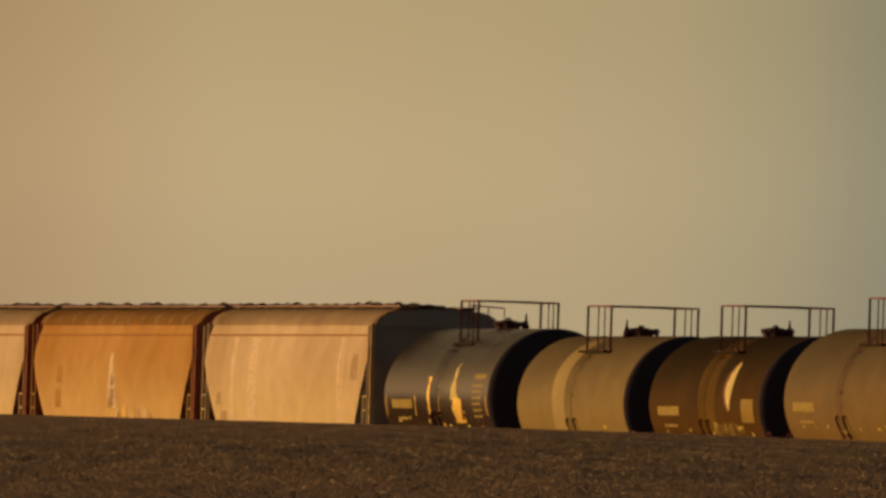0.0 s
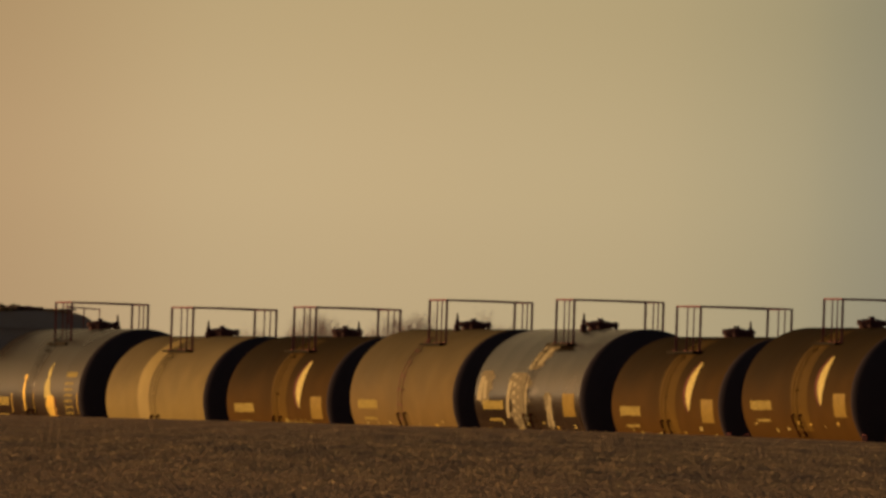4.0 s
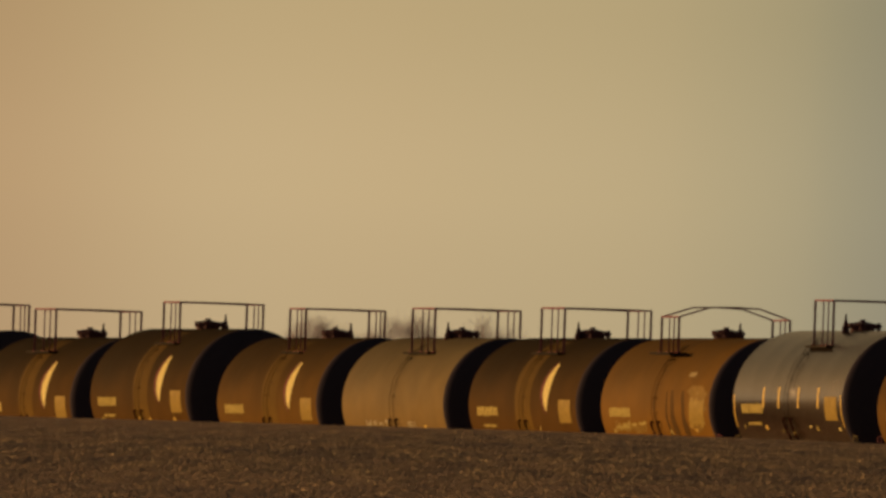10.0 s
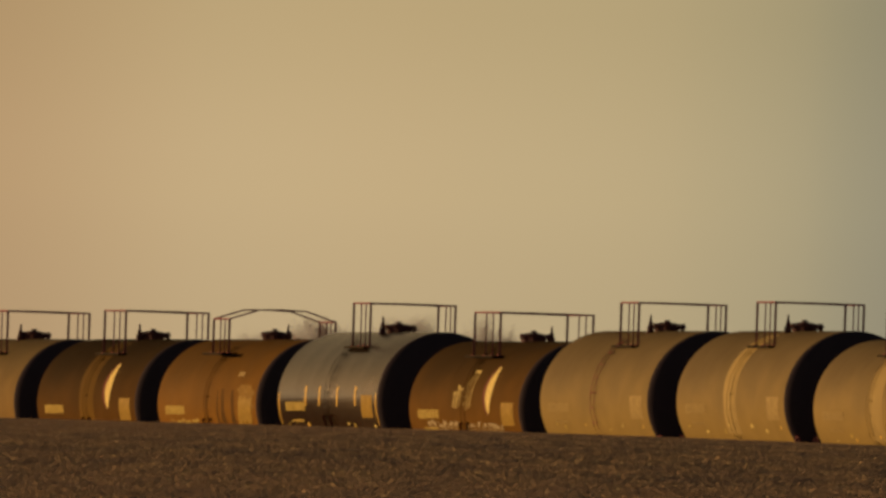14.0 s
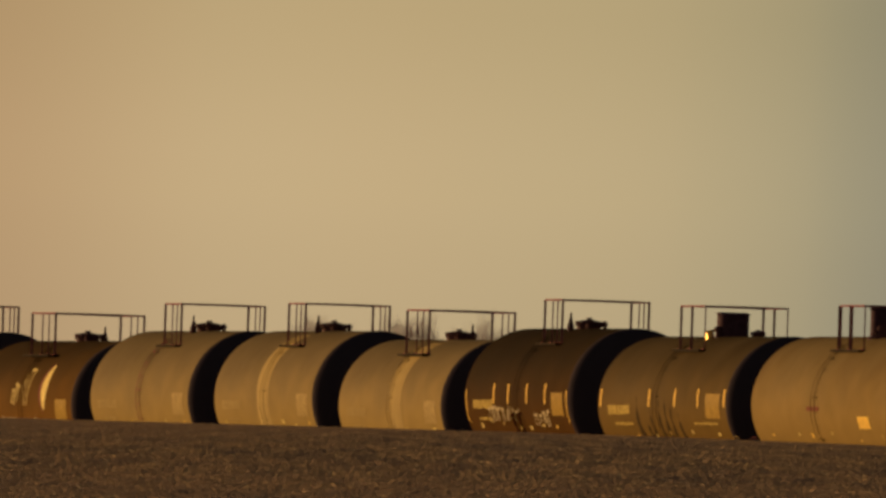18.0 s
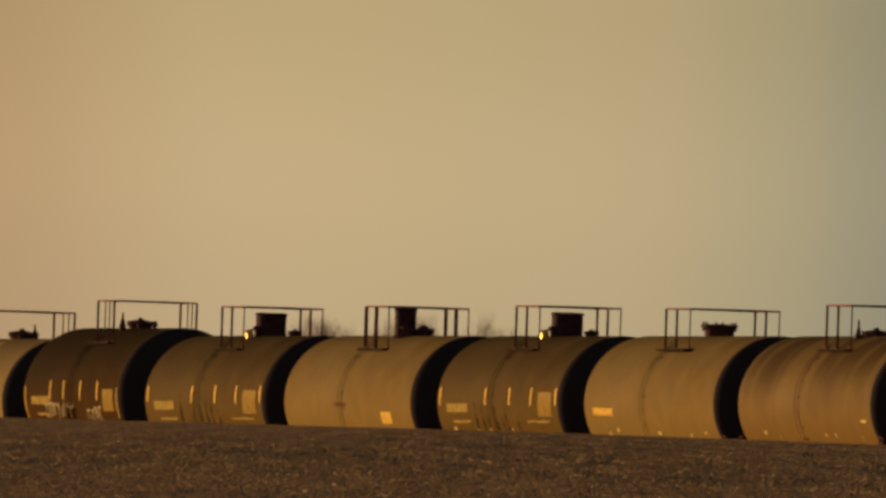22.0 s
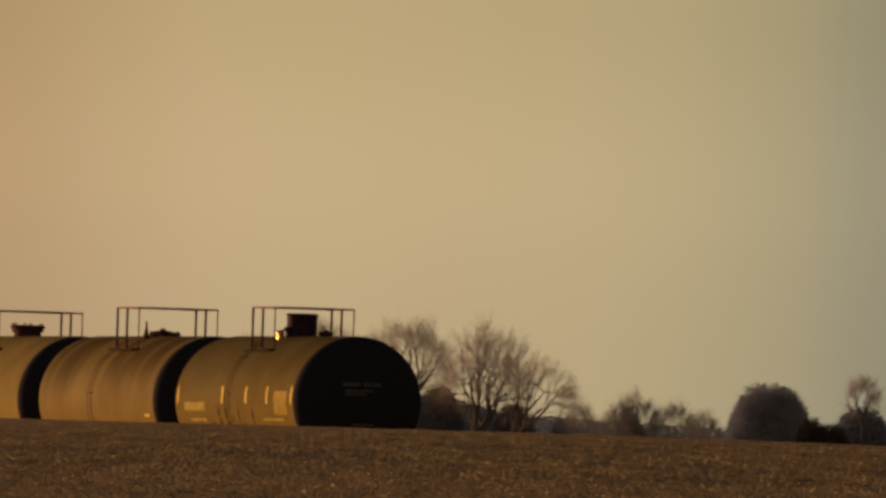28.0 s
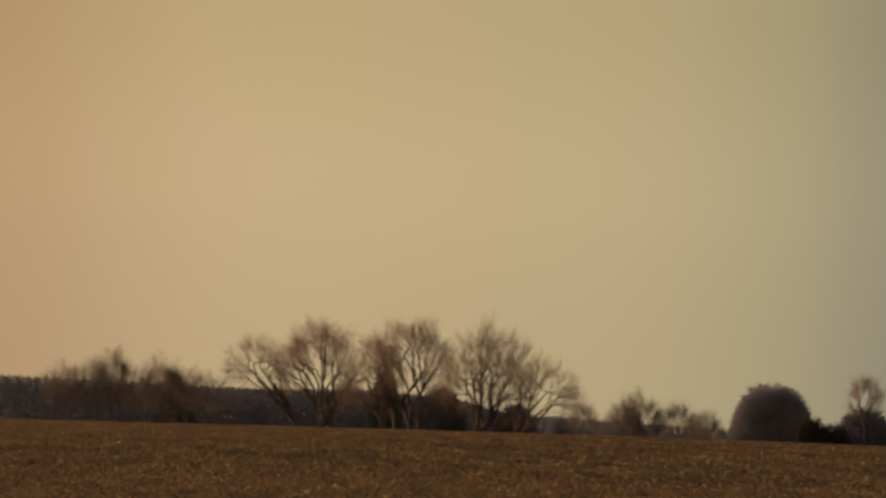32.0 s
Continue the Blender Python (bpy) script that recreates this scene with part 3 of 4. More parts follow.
def common_tank(front, rear, body, label, tall=False, spike=-0.35, emblem=False, stain=0.0, panel=True, lettering=True, arch=0.0, glossy=False, seed=1, rail=None, rungs=None, cage_len=None, cage_mid=None, cage_wide=1.0, along=0.95, up=0.0, feet=None):
    length = rear - front - (0.6 if tall else 0.4)
    r, zc = (1.59, 2.65 + up) if tall else (1.53, 2.54 + up)
    top = zc + r
    car = tank_car(length, r, zc, body, label=label)
    f = lambda k: -length / 2 + length * k
    cage(car, top, rail or (4.88 if tall else 4.72), cage_len or (2.1 if tall else 2.75), arch=arch, width=cage_wide, mid=cage_mid if cage_mid is not None else (0.95 if tall else 0.5))
    manway(car, top, spike)
    ladder(car, r, zc, f(0.51), mat=rungs or ((M_STAIN if body in (M_BLACK, M_SOOTY) else M_CHALK) if stain else body))
    if body is not M_PALE if feet is None else feet:
        for dx in (-0.34, 0.42):
            bm = bmesh.new()
            bar = []
            for q in range(5):
                t = math.asin((-0.85 + 0.115 * q) / r)
                bar.append((f(0.51) + dx - 0.1 * q / 4, -(r + 0.07) * math.cos(t), zc + (r + 0.07) * math.sin(t)))
            tube(bm, bar, 0.028, 6)
            tube(bm, [bar[-1], (bar[-1][0], bar[-1][1] + 0.1, bar[-1][2] + 0.01)], 0.03, 6)
            part("ladder_foot", bm, M_DARKRED, car)
    if lettering:
        marks(car, r, zc, f(0.08), f(0.27), -0.30, -0.08, seed, M_FADED if body is M_PALE else None)
        marks(car, r, zc, f(0.12), f(0.24), -0.56, -0.48, seed + 50, M_FADED if body is M_PALE else None)
    if panel:
        bm = bmesh.new()
        rect(bm, r, zc, f(0.84), f(0.95), -0.44, 0.08, 6)
        part("data_panel", bm, M_FADED if body is M_PALE else M_PANEL, car)
    if emblem:
        leaf_emblem(car, r, zc, f(0.72))
    if stain:
        wide = 0.95 if body in (M_BLACK, M_SOOTY) else 0.72
        bm = bmesh.new()
        skin(bm, r, zc, -0.75, r * 0.985, lambda k: f(stain + 0.05) - wide + 0.12 * math.sin(7 * k), lambda k: f(stain + 0.05) + wide + 0.1 * math.sin(5 * k + 1), 24, 0.003)
        part("residue_band", bm, M_STAIN if body in (M_BLACK, M_SOOTY) else M_CHALK, car, "pale spilled residue running down from the manway")
    glint = random.Random(seed * 7 + 3)
    for q in range(7):
        x, w, z = f(0.05 + 0.9 * (q + glint.uniform(0.1, 0.9)) / 7), glint.uniform(0.08, 0.3), glint.uniform(-0.78, -0.6)
        part("sill_reflector", rect(bmesh.new(), r, zc, x, x + w, z, z + glint.uniform(0.04, 0.1), 2), glint.choice((M_YELLOW, M_MARK, M_WHITE)), car)
    if glossy:
        ticks(car, r, zc, [f(k) for k in (0.28, 0.42, 0.6, 0.78)])
        ticks(car, r, zc, [f(0.012), f(0.988)], -0.6, 0.12, 0.08)
    add(car, front, rear, along - 0.3 if tall else 0.58)
    return car, r, zc, f


L_BLACK = "dusty black tank car with white leaf emblem, red-brown cage on top"
L_DUST = "dust-coated tan tank car with red-brown cage on top"
L_GLOSS = "glossy black tank car with pale lettering, red-brown cage on top"


def splash(car, r, zc, boxes, seed, mat, mist=None):
    """Pale spray-paint strokes, no readable letters."""
    rng = random.Random(seed)
    for x0, x1, z0, z1 in boxes:
        n = max(2, int((x1 - x0) / 0.65))
        lobe = rng.uniform(3, 6)
        wide = x1 - x0
        edge = lambda k, ph: wide * (0.12 * (1 + math.sin(lobe * k + ph)) + 0.07 * math.sin(19 * k + ph) + 0.04 * math.sin(41 * k + 2 * ph)) + wide * 0.45 * max(0.0, abs(k - 0.5) * 2 - 0.7)
        part("spray_patch", skin(bmesh.new(), r, zc, z0 + 0.02, z1, lambda k: x0 + edge(k, 0.0), lambda k: x1 - edge(k, 1.7), 26, 0.003), mist or M_SPRAY, car)
        for i in range(n):
            a = x0 + (x1 - x0) * (i + rng.uniform(-0.2, 0.2)) / n
            w = (x1 - x0) / n * rng.uniform(0.2, 0.6)
            h0, h1 = z0 + (z1 - z0) * rng.uniform(0, 0.3), z1 - (z1 - z0) * rng.uniform(0, 0.35)
            lean = rng.uniform(-0.1, 0.4)
            part("spray_stroke", skin(bmesh.new(), r, zc, h0, h1, lambda k: a + lean * k, lambda k: a + w + lean * k, 5), mat, car)


def scrawl(car, r, zc, boxes, seed, mat):
    """A row of thin upright spray-paint strokes, no readable letters."""
    rng = random.Random(seed)
    for x0, x1, z0, z1 in boxes:
        x = x0
        while x < x1:
            w, lean = rng.uniform(0.05, 0.12), rng.uniform(-0.05, 0.22)
            h0, h1 = z0 + (z1 - z0) * rng.uniform(0, 0.25), z1 - (z1 - z0) * rng.uniform(0, 0.3)
            left = x
            part("spray_stroke", skin(bmesh.new(), r, zc, h0, h1, lambda k: left + lean * k, lambda k: left + w + lean * k, 4), mat, car)
            if rng.random() < 0.5:
                part("spray_stroke", rect(bmesh.new(), r, zc, x, x + 0.3, h1 - 0.06, h1, 2), mat, car)
            x += rng.uniform(0.2, 0.42)


def build_tanks():
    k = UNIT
    # 1 and 2
    car, r, zc, f = common_tank(-3310.8 * k, -3119.7 * k, M_DULL, L_GLOSS, tall=True, spike=0.4, seed=2, panel=False, along=0.9, cage_mid=0.47, cage_wide=0.93, rail=4.85)
    ticks(car, r, zc, [f(0.02), f(0.30), f(0.53), f(0.985)], -0.46, 0.0, 0.07)
    bm = bmesh.new()
    skin(bm, r, zc, -0.42, 0.45, lambda q: f(0.43) - 0.10 + 0.06 * math.sin(9 * q), lambda q: f(0.43) + 0.16 - 0.05 * q, 10)
    part("reflective_strip", bm, M_YELLOW, car)
    part("reflective_strip", rect(bmesh.new(), r, zc, f(0.43) - 0.13, f(0.43) + 0.2, 0.34, 0.42, 2, 0.007), M_YELLOW, car)
    # a sprayed figure: a gold foot under a narrow white flame
    part("spray_figure", skin(bmesh.new(), r, zc, -0.62, -0.06, lambda q: f(0.665) + 0.12 * math.sin(8 * q), lambda q: f(0.665) + 1.25 - 0.3 * q ** 2 + 0.08 * math.sin(17 * q), 16), M_YELLOW, car, "gold and white sprayed figure")
    part("spray_figure", skin(bmesh.new(), r, zc, -0.10, 0.74, lambda q: f(0.64) + 0.32 * q + 0.06 * math.sin(14 * q), lambda q: f(0.64) + 0.42 + 0.55 * (1 - q) ** 1.5 + 0.05 * math.sin(21 * q), 16), M_WHITE, car)
    part("spray_stroke", skin(bmesh.new(), r, zc, -0.55, -0.1, lambda q: f(0.74) + 0.1 * q, lambda q: f(0.74) + 0.2 + 0.1 * q, 6, 0.007), M_RED, car)
    for row, z in enumerate((0.38, 0.20, 0.06, -0.08, -0.22, -0.36, -0.5)):
        marks(car, r, zc, f(0.855), f(0.94 if row else 0.965), z, z + (0.13 if row == 0 else 0.07), 8 + row, M_MARK)
    common_tank(-3078.3 * k, -2890.4 * k, M_PALE, L_DUST, stain=0.33, lettering=False, panel=False, feet=True)
    car, r, zc, f = common_tank(-2851.8 * k, -2663.5 * k, M_BLACK, L_BLACK, emblem=True, spike=0.3, stain=0.47)
    scrawl(car, r, zc, [(f(0.56), f(0.82), -0.74, -0.42)], 23, M_MARK)
    car, r, zc, f = common_tank(-2626.2 * k, -2435.1 * k, M_DUST, L_DUST, tall=True, spike=-0.4, seed=5, panel=False, rungs=M_STEEL, along=1.05, cage_mid=1.15)
    car, r, zc, f = common_tank(-2402.9 * k, -2212.9 * k, M_GLOSS, "glossy black tank car with pale spray paint and cage on top", tall=True, spike=-0.4, seed=6, cage_mid=1.4, cage_wide=1.03)
    splash(car, r, zc, [(f(0.02), f(0.16), -0.2, 0.6), (f(0.30), f(0.52), -0.75, 0.55), (f(0.66), f(0.74), -0.75, 0.1)], 11, M_GRAF)
    splash(car, r, zc, [(f(0.45), f(0.60), 0.6, 1.25)], 12, M_GRAF)
    common_tank(-2167.8 * k, -1982.4 * k, M_BLACK, L_BLACK, emblem=True, spike=0.3, stain=0.47, seed=7, cage_mid=0.0, cage_wide=1.04)
    common_tank(-1947.6 * k, -1760.4 * k, M_BLACK, L_BLACK, tall=True, emblem=True, spike=0.4, stain=0.47, seed=8, along=1.0, up=0.04)
    common_tank(-1710.8 * k, -1523.9 * k, M_SOOTY, L_BLACK, emblem=True, spike=0.35, stain=0.47, seed=9, cage_len=2.0, cage_wide=0.94, cage_mid=0.55)
    car, r, zc, f = common_tank(-1482.2 * k, -1296.5 * k, M_DUST, L_DUST, spike=-0.35, lettering=False, panel=False, cage_mid=0.8)
    scrawl(car, r, zc, [(f(0.22), f(0.42), -0.64, -0.4), (f(0.62), f(0.72), -0.62, -0.42)], 15, M_GRAF)
    common_tank(-1256.8 * k, -1065.4 * k, M_BLACK, L_BLACK, emblem=True, spike=-0.35, stain=0.45, seed=10, cage_mid=0.7)
    car, r, zc, f = common_tank(-1027.6 * k, -839.9 * k, M_OCHRE, "rust-stained ochre tank car with arched rails on top", spike=0.3, arch=0.25, seed=11, rail=4.76, cage_len=2.0, cage_wide=1.27, cage_mid=0.25)
    splash(car, r, zc, [(f(0.80), f(0.97), -0.62, 0.42)], 17, M_PANEL, M_OLDPAINT)
    part("spray_stroke", rect(bmesh.new(), r, zc, f(0.76), f(0.82), 0.62, 0.72, 3), M_FADED, car)
    grit = random.Random(31)
    for q in range(4):
        a, w, h = f(0.52 + 0.07 * q + grit.uniform(-0.03, 0.03)), grit.uniform(0.25, 0.8), grit.uniform(0.2, 1.0)
        part("grime_streak", skin(bmesh.new(), r, zc, -0.7, h, lambda z: a + 0.04 * math.sin(9 * z + q), lambda z: a + w * (1 - 0.6 * z) + 0.04 * math.sin(11 * z), 12, 0.003), M_DRIP, car, "dark brown grime streak")
    scrawl(car, r, zc, [(f(0.12), f(0.40), -0.66, -0.38)], 33, M_MARK)
    common_tank(-803.2 * k, -615.4 * k, M_GLOSS, L_GLOSS, tall=True, spike=-0.4, seed=12, glossy=True, along=0.95, cage_mid=0.95)
    car, r, zc, f = common_tank(-568.0 * k, -370.0 * k, M_SOOTY, "dusty black tank car with white leaf emblem and spray paint", emblem=True, spike=0.4, seed=13, rail=4.66, up=-0.04, cage_len=3.1, cage_wide=1.08, cage_mid=0.3)
    scrawl(car, r, zc, [(f(0.16), f(0.42), -0.72, -0.3), (f(0.52), f(0.84), -0.72, -0.34)], 19, M_GRAF)
    scrawl(car, r, zc, [(f(0.40), f(0.47), -0.15, 0.5), (f(0.5), f(0.56), -0.1, 0.85)], 20, M_WHITE)
    common_tank(-336.3 * k, -145.0 * k, M_PALE, L_DUST, tall=True, spike=-0.4, seed=14, rungs=M_STEEL, along=0.95, cage_mid=1.0, up=0.03)
    common_tank(-105.0 * k, 82.2 * k, M_PALE, L_DUST, tall=True, spike=-0.4, stain=0.44, seed=15, along=1.05, cage_mid=0.9, up=0.03)
    common_tank(122.1 * k, 309.6 * k, M_PALE, L_DUST, spike=0.3, stain=0.50, seed=16)
    car, r, zc, f = common_tank(345.4 * k, 532.0 * k, M_BROWN, "dark brown tank car with yellow reflective strips", tall=True, spike=-0.45, seed=17, glossy=True, rail=4.95, along=1.2, cage_mid=1.17, up=0.09)
    scrawl(car, r, zc, [(f(0.22), f(0.52), -0.66, -0.2), (f(0.66), f(0.8), -0.7, -0.28)], 21, M_GRAF)


def pressure_car(front, rear, body, label, kind, seed, ticked=True, mid=0.4, wide=0.94):
    length = rear - front - 0.4
    r, zc = 1.53, 2.62
    top = zc + r
    car = tank_car(length, r, zc, body, label=label)
    f = lambda k: -length / 2 + length * k
    cage(car, top, 4.73 if kind == "hatch" else 4.80, 2.8, (0.0, 0.45, 1.0), (1, 1, 0), width=wide, zp=0.32, mid=mid, stout=0.05 if kind == "tower" else 0.031)
    ladder(car, r, zc, f(0.46), mat=M_STEEL if kind == "low" else body)
    if kind in ("housing", "tower"):
        bm = bmesh.new()
        y, h = (0.05, 0.52) if kind == "housing" else (-0.2, 0.62)
        rr = 0.36 if kind == "housing" else 0.25
        lathe_z(bm, [(rr + 0.06, top - 0.12), (rr + 0.06, top - 0.02), (rr, top), (rr, top + h - 0.05), (rr + 0.02, top + h - 0.04), (rr + 0.02, top + h), (rr - 0.06, top + h + 0.02)], 0, y, 28)
        part("valve_housing", bm, M_HOUSING, car)
        gx, gy, g = (-0.25, y - 0.46, 0.72) if kind == "housing" else (0.7, y - 0.12, 1.3)
        bm = bmesh.new()
        lathe_z(bm, [(0.13 * g, top - 0.12), (0.13 * g, top + 0.05), (0.09 * g, top + 0.06), (0.09 * g, top + 0.16 * g), (0.04 * g, top + 0.18 * g)], gx, gy, 12)
        tube(bm, [(gx, gy - 0.14 * g, top + 0.08), (gx, gy + 0.16 * g, top + 0.13)], 0.045 * g, 8)
        part("gauge_valve", bm, M_BRASS if kind == "housing" else M_FITTING, car, "polished brass valve" if kind == "housing" else "")
        if kind == "housing":
            bm = bmesh.new()
            lathe_z(bm, [(0.06, top - 0.1), (0.06, top + 0.12), (0.1, top + 0.13), (0.1, top + 0.2), (0.03, top + 0.22)], 0.15, y - 0.36, 10)
            part("angle_valve", bm, M_FITTING, car)
        my, g = (y + 0.54, 0.68) if kind == "housing" else (y + 0.40, 1.0)
        bm = bmesh.new()
        lathe_z(bm, [(0.2 * g, top - 0.12), (0.2 * g, top + 0.08 * g), (0.24 * g, top + 0.09 * g), (0.24 * g, top + 0.15 * g), (0.14 * g, top + 0.18 * g), (0.05 * g, top + 0.25 * g)], 0.2, my, 14)
        cover = part("manway", bm, M_FITTING, car)
        for q in range(6):
            t = q * math.pi / 3 + 0.2
            part("bolt", tube(bmesh.new(), [(0.2 + 0.22 * g * math.cos(t), my + 0.22 * g * math.sin(t), top + 0.05 * g), (0.2 + 0.22 * g * math.cos(t), my + 0.22 * g * math.sin(t), top + 0.19 * g)], 0.022, 5), M_FITTING, cover)
    elif kind == "hatch":
        bm = bmesh.new()
        lathe_z(bm, [(0.33, top - 0.1), (0.33, top + 0.18), (0.42, top + 0.19), (0.42, top + 0.25), (0.2, top + 0.27)], 0, 0.05, 18)
        part("manway", bm, M_FITTING, car)
        for k in range(6):
            t = k * math.pi / 3
            bm = tube(bmesh.new(), [(0.38 * math.cos(t), 0.05 + 0.38 * math.sin(t), top + 0.1), (0.38 * math.cos(t), 0.05 + 0.38 * math.sin(t), top + 0.31)], 0.03, 5)
            part("bolt", bm, M_FITTING, car)
    else:
        manway(car, top - 0.06, -0.42, 0.36)
    if ticked:
        marks(car, r, zc, f(0.08), f(0.25), -0.28, -0.06, seed)
        marks(car, r, zc, f(0.12), f(0.26), -0.52, -0.44, seed + 60)
        marks(car, r, zc, f(0.74), f(0.92), -0.50, -0.43, seed + 61)
        ticks(car, r, zc, [f(0.02), f(0.40), f(0.60), f(0.78), f(0.985)], -0.1, 0.3, 0.11)
        bm = bmesh.new()
        rect(bm, r, zc, f(0.84), f(0.95), -0.35, 0.2, 6)
        part("data_panel", bm, M_PANEL, car)
    if kind == "housing":
        soot = random.Random(seed + 5)
        for q in range(7):
            a, w, h, ph = f(0.30 + 0.055 * q + soot.uniform(-0.02, 0.02)), soot.uniform(0.2, 0.55), soot.uniform(-0.45, 0.15), soot.uniform(0, 6)
            part("soot_stain", skin(bmesh.new(), r, zc, -0.86, h, lambda z: a + 0.05 * math.sin(11 * z + ph) + 0.2 * w * z, lambda z: a + w * (1 - 0.75 * z) + 0.05 * math.sin(15 * z + ph), 14, 0.003), M_SMUDGE, car, "dark soot stain low on the side")
    glint = random.Random(seed * 7 + 3)
    for q in range(6):
        x, w, z = f(0.05 + 0.9 * (q + glint.uniform(0.1, 0.9)) / 6), glint.uniform(0.08, 0.3), glint.uniform(-0.84, -0.66)
        part("sill_reflector", rect(bmesh.new(), r, zc, x, x + w, z, z + glint.uniform(0.04, 0.1), 2), glint.choice((M_YELLOW, M_MARK, M_WHITE)), car)
    add(car, front, rear, 0.65)
    return car, r, zc, f


def build_pressure_cars():
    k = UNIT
    lab = "grimy white pressure tank car with dark valve housing on top"
    pressure_car(577.0 * k, 798.3 * k, M_GREYLPG, lab, "housing", 31)
    car, r, zc, f = pressure_car(835.2 * k, 1067.5 * k, M_CREAM, "cream pressure tank car with red and yellow placards", "tower", 32, False)
    bm = bmesh.new()
    rect(bm, r, zc, f(0.40), f(0.49), -0.16, -0.07, 3)
    part("placard", bm, M_RED, car, "small dark red placard")
    bm = bmesh.new()
    rect(bm, r, zc, f(0.76), f(0.84), -0.55, -0.28, 3)
    part("placard", bm, M_YELLOW, car, "small yellow placard")
    pressure_car(1110.5 * k, 1325.0 * k, M_GREYLPG, lab, "housing", 33)
    car, r, zc, f = pressure_car(1366.5 * k, 1590.0 * k, M_CREAM, "cream tank car with low hatch and cage on top", "hatch", 34, False, 0.6, 1.02)
    marks(car, r, zc, f(0.07), f(0.22), -0.32, -0.14, 71, M_YELLOW)
    car, r, zc, f = pressure_car(1626.6 * k, 1848.2 * k, M_STREAK, "rust-streaked tan tank car with low manway on top", "low", 35, False, 0.85, 0.95)
    bm = bmesh.new()
    rect(bm, r, zc, f(0.92), f(0.96), -0.42, -0.36, 2)
    part("placard", bm, M_WHITE, car)
    car, r, zc, f = pressure_car(1885.7 * k, 2107.4 * k, M_ASH, "grimy white pressure tank car, last of the train, dark end", "housing", 36)
    # stencilled lines on the last car's end
    x = f(1.0) + r * 0.46 + 0.004
    for z, y0, y1, h in ((0.36, -0.45, -0.05, 0.08), (0.36, 0.03, 0.48, 0.08), (0.23, -0.40, 0.30, 0.05), (0.15, -0.40, 0.12, 0.05), (-0.56, -0.2, 0.3, 0.05), (-0.66, -0.2, 0.24, 0.05)):
        y = y0
        while y < y1 - 0.03:
            bm = bmesh.new()
            box(bm, x - 0.12, x, y, y + 0.055, zc + z, zc + z + h)
            part("stencil_bar", bm, M_GREYTEXT, car, smooth=False)
            y += 0.085


# ---- covered hopper cars ----
# section of one side, from the eave down: (half width, height, how far the end slopes in)
HOPPER_SIDE = [(1.45, 4.29, 0.0), (1.52, 4.04, 0.0), (1.59, 3.70, 0.0), (1.635, 3.40, 0.1), (1.645, 3.1, 0.35), (1.645, 2.8, 0.68), (1.63, 2.5, 1.0), (1.61, 2.2, 1.35), (1.58, 1.9, 1.7), (1.54, 1.6, 2.05), (1.5, 1.3, 2.4)]


def hopper_patch(car, name, mat, x0, x1, z0, z1, lean=0.0, taper=0.8, label=""):
    """A painted or dirty patch that follows the curved side."""
    bm, last = bmesh.new(), None
    zs = [z for _, z, _ in HOPPER_SIDE][::-1]
    ws = [w for w, _, _ in HOPPER_SIDE][::-1]
    for i in range(25):
        k = i / 24
        z = z0 + (z1 - z0) * k
        y = -float(np.interp(z, zs, ws)) - 0.003
        mid, half = (x0 + x1) / 2 + lean * k, (x1 - x0) / 2 * (1 - (1 - taper) * k)
        row = [bm.verts.new((mid - half, y, z)), bm.verts.new((mid + half, y, z))]
        if last:
            bm.faces.new((last[0], last[1], row[1], row[0]))
        last = row
    part(name, bm, mat, car, label)


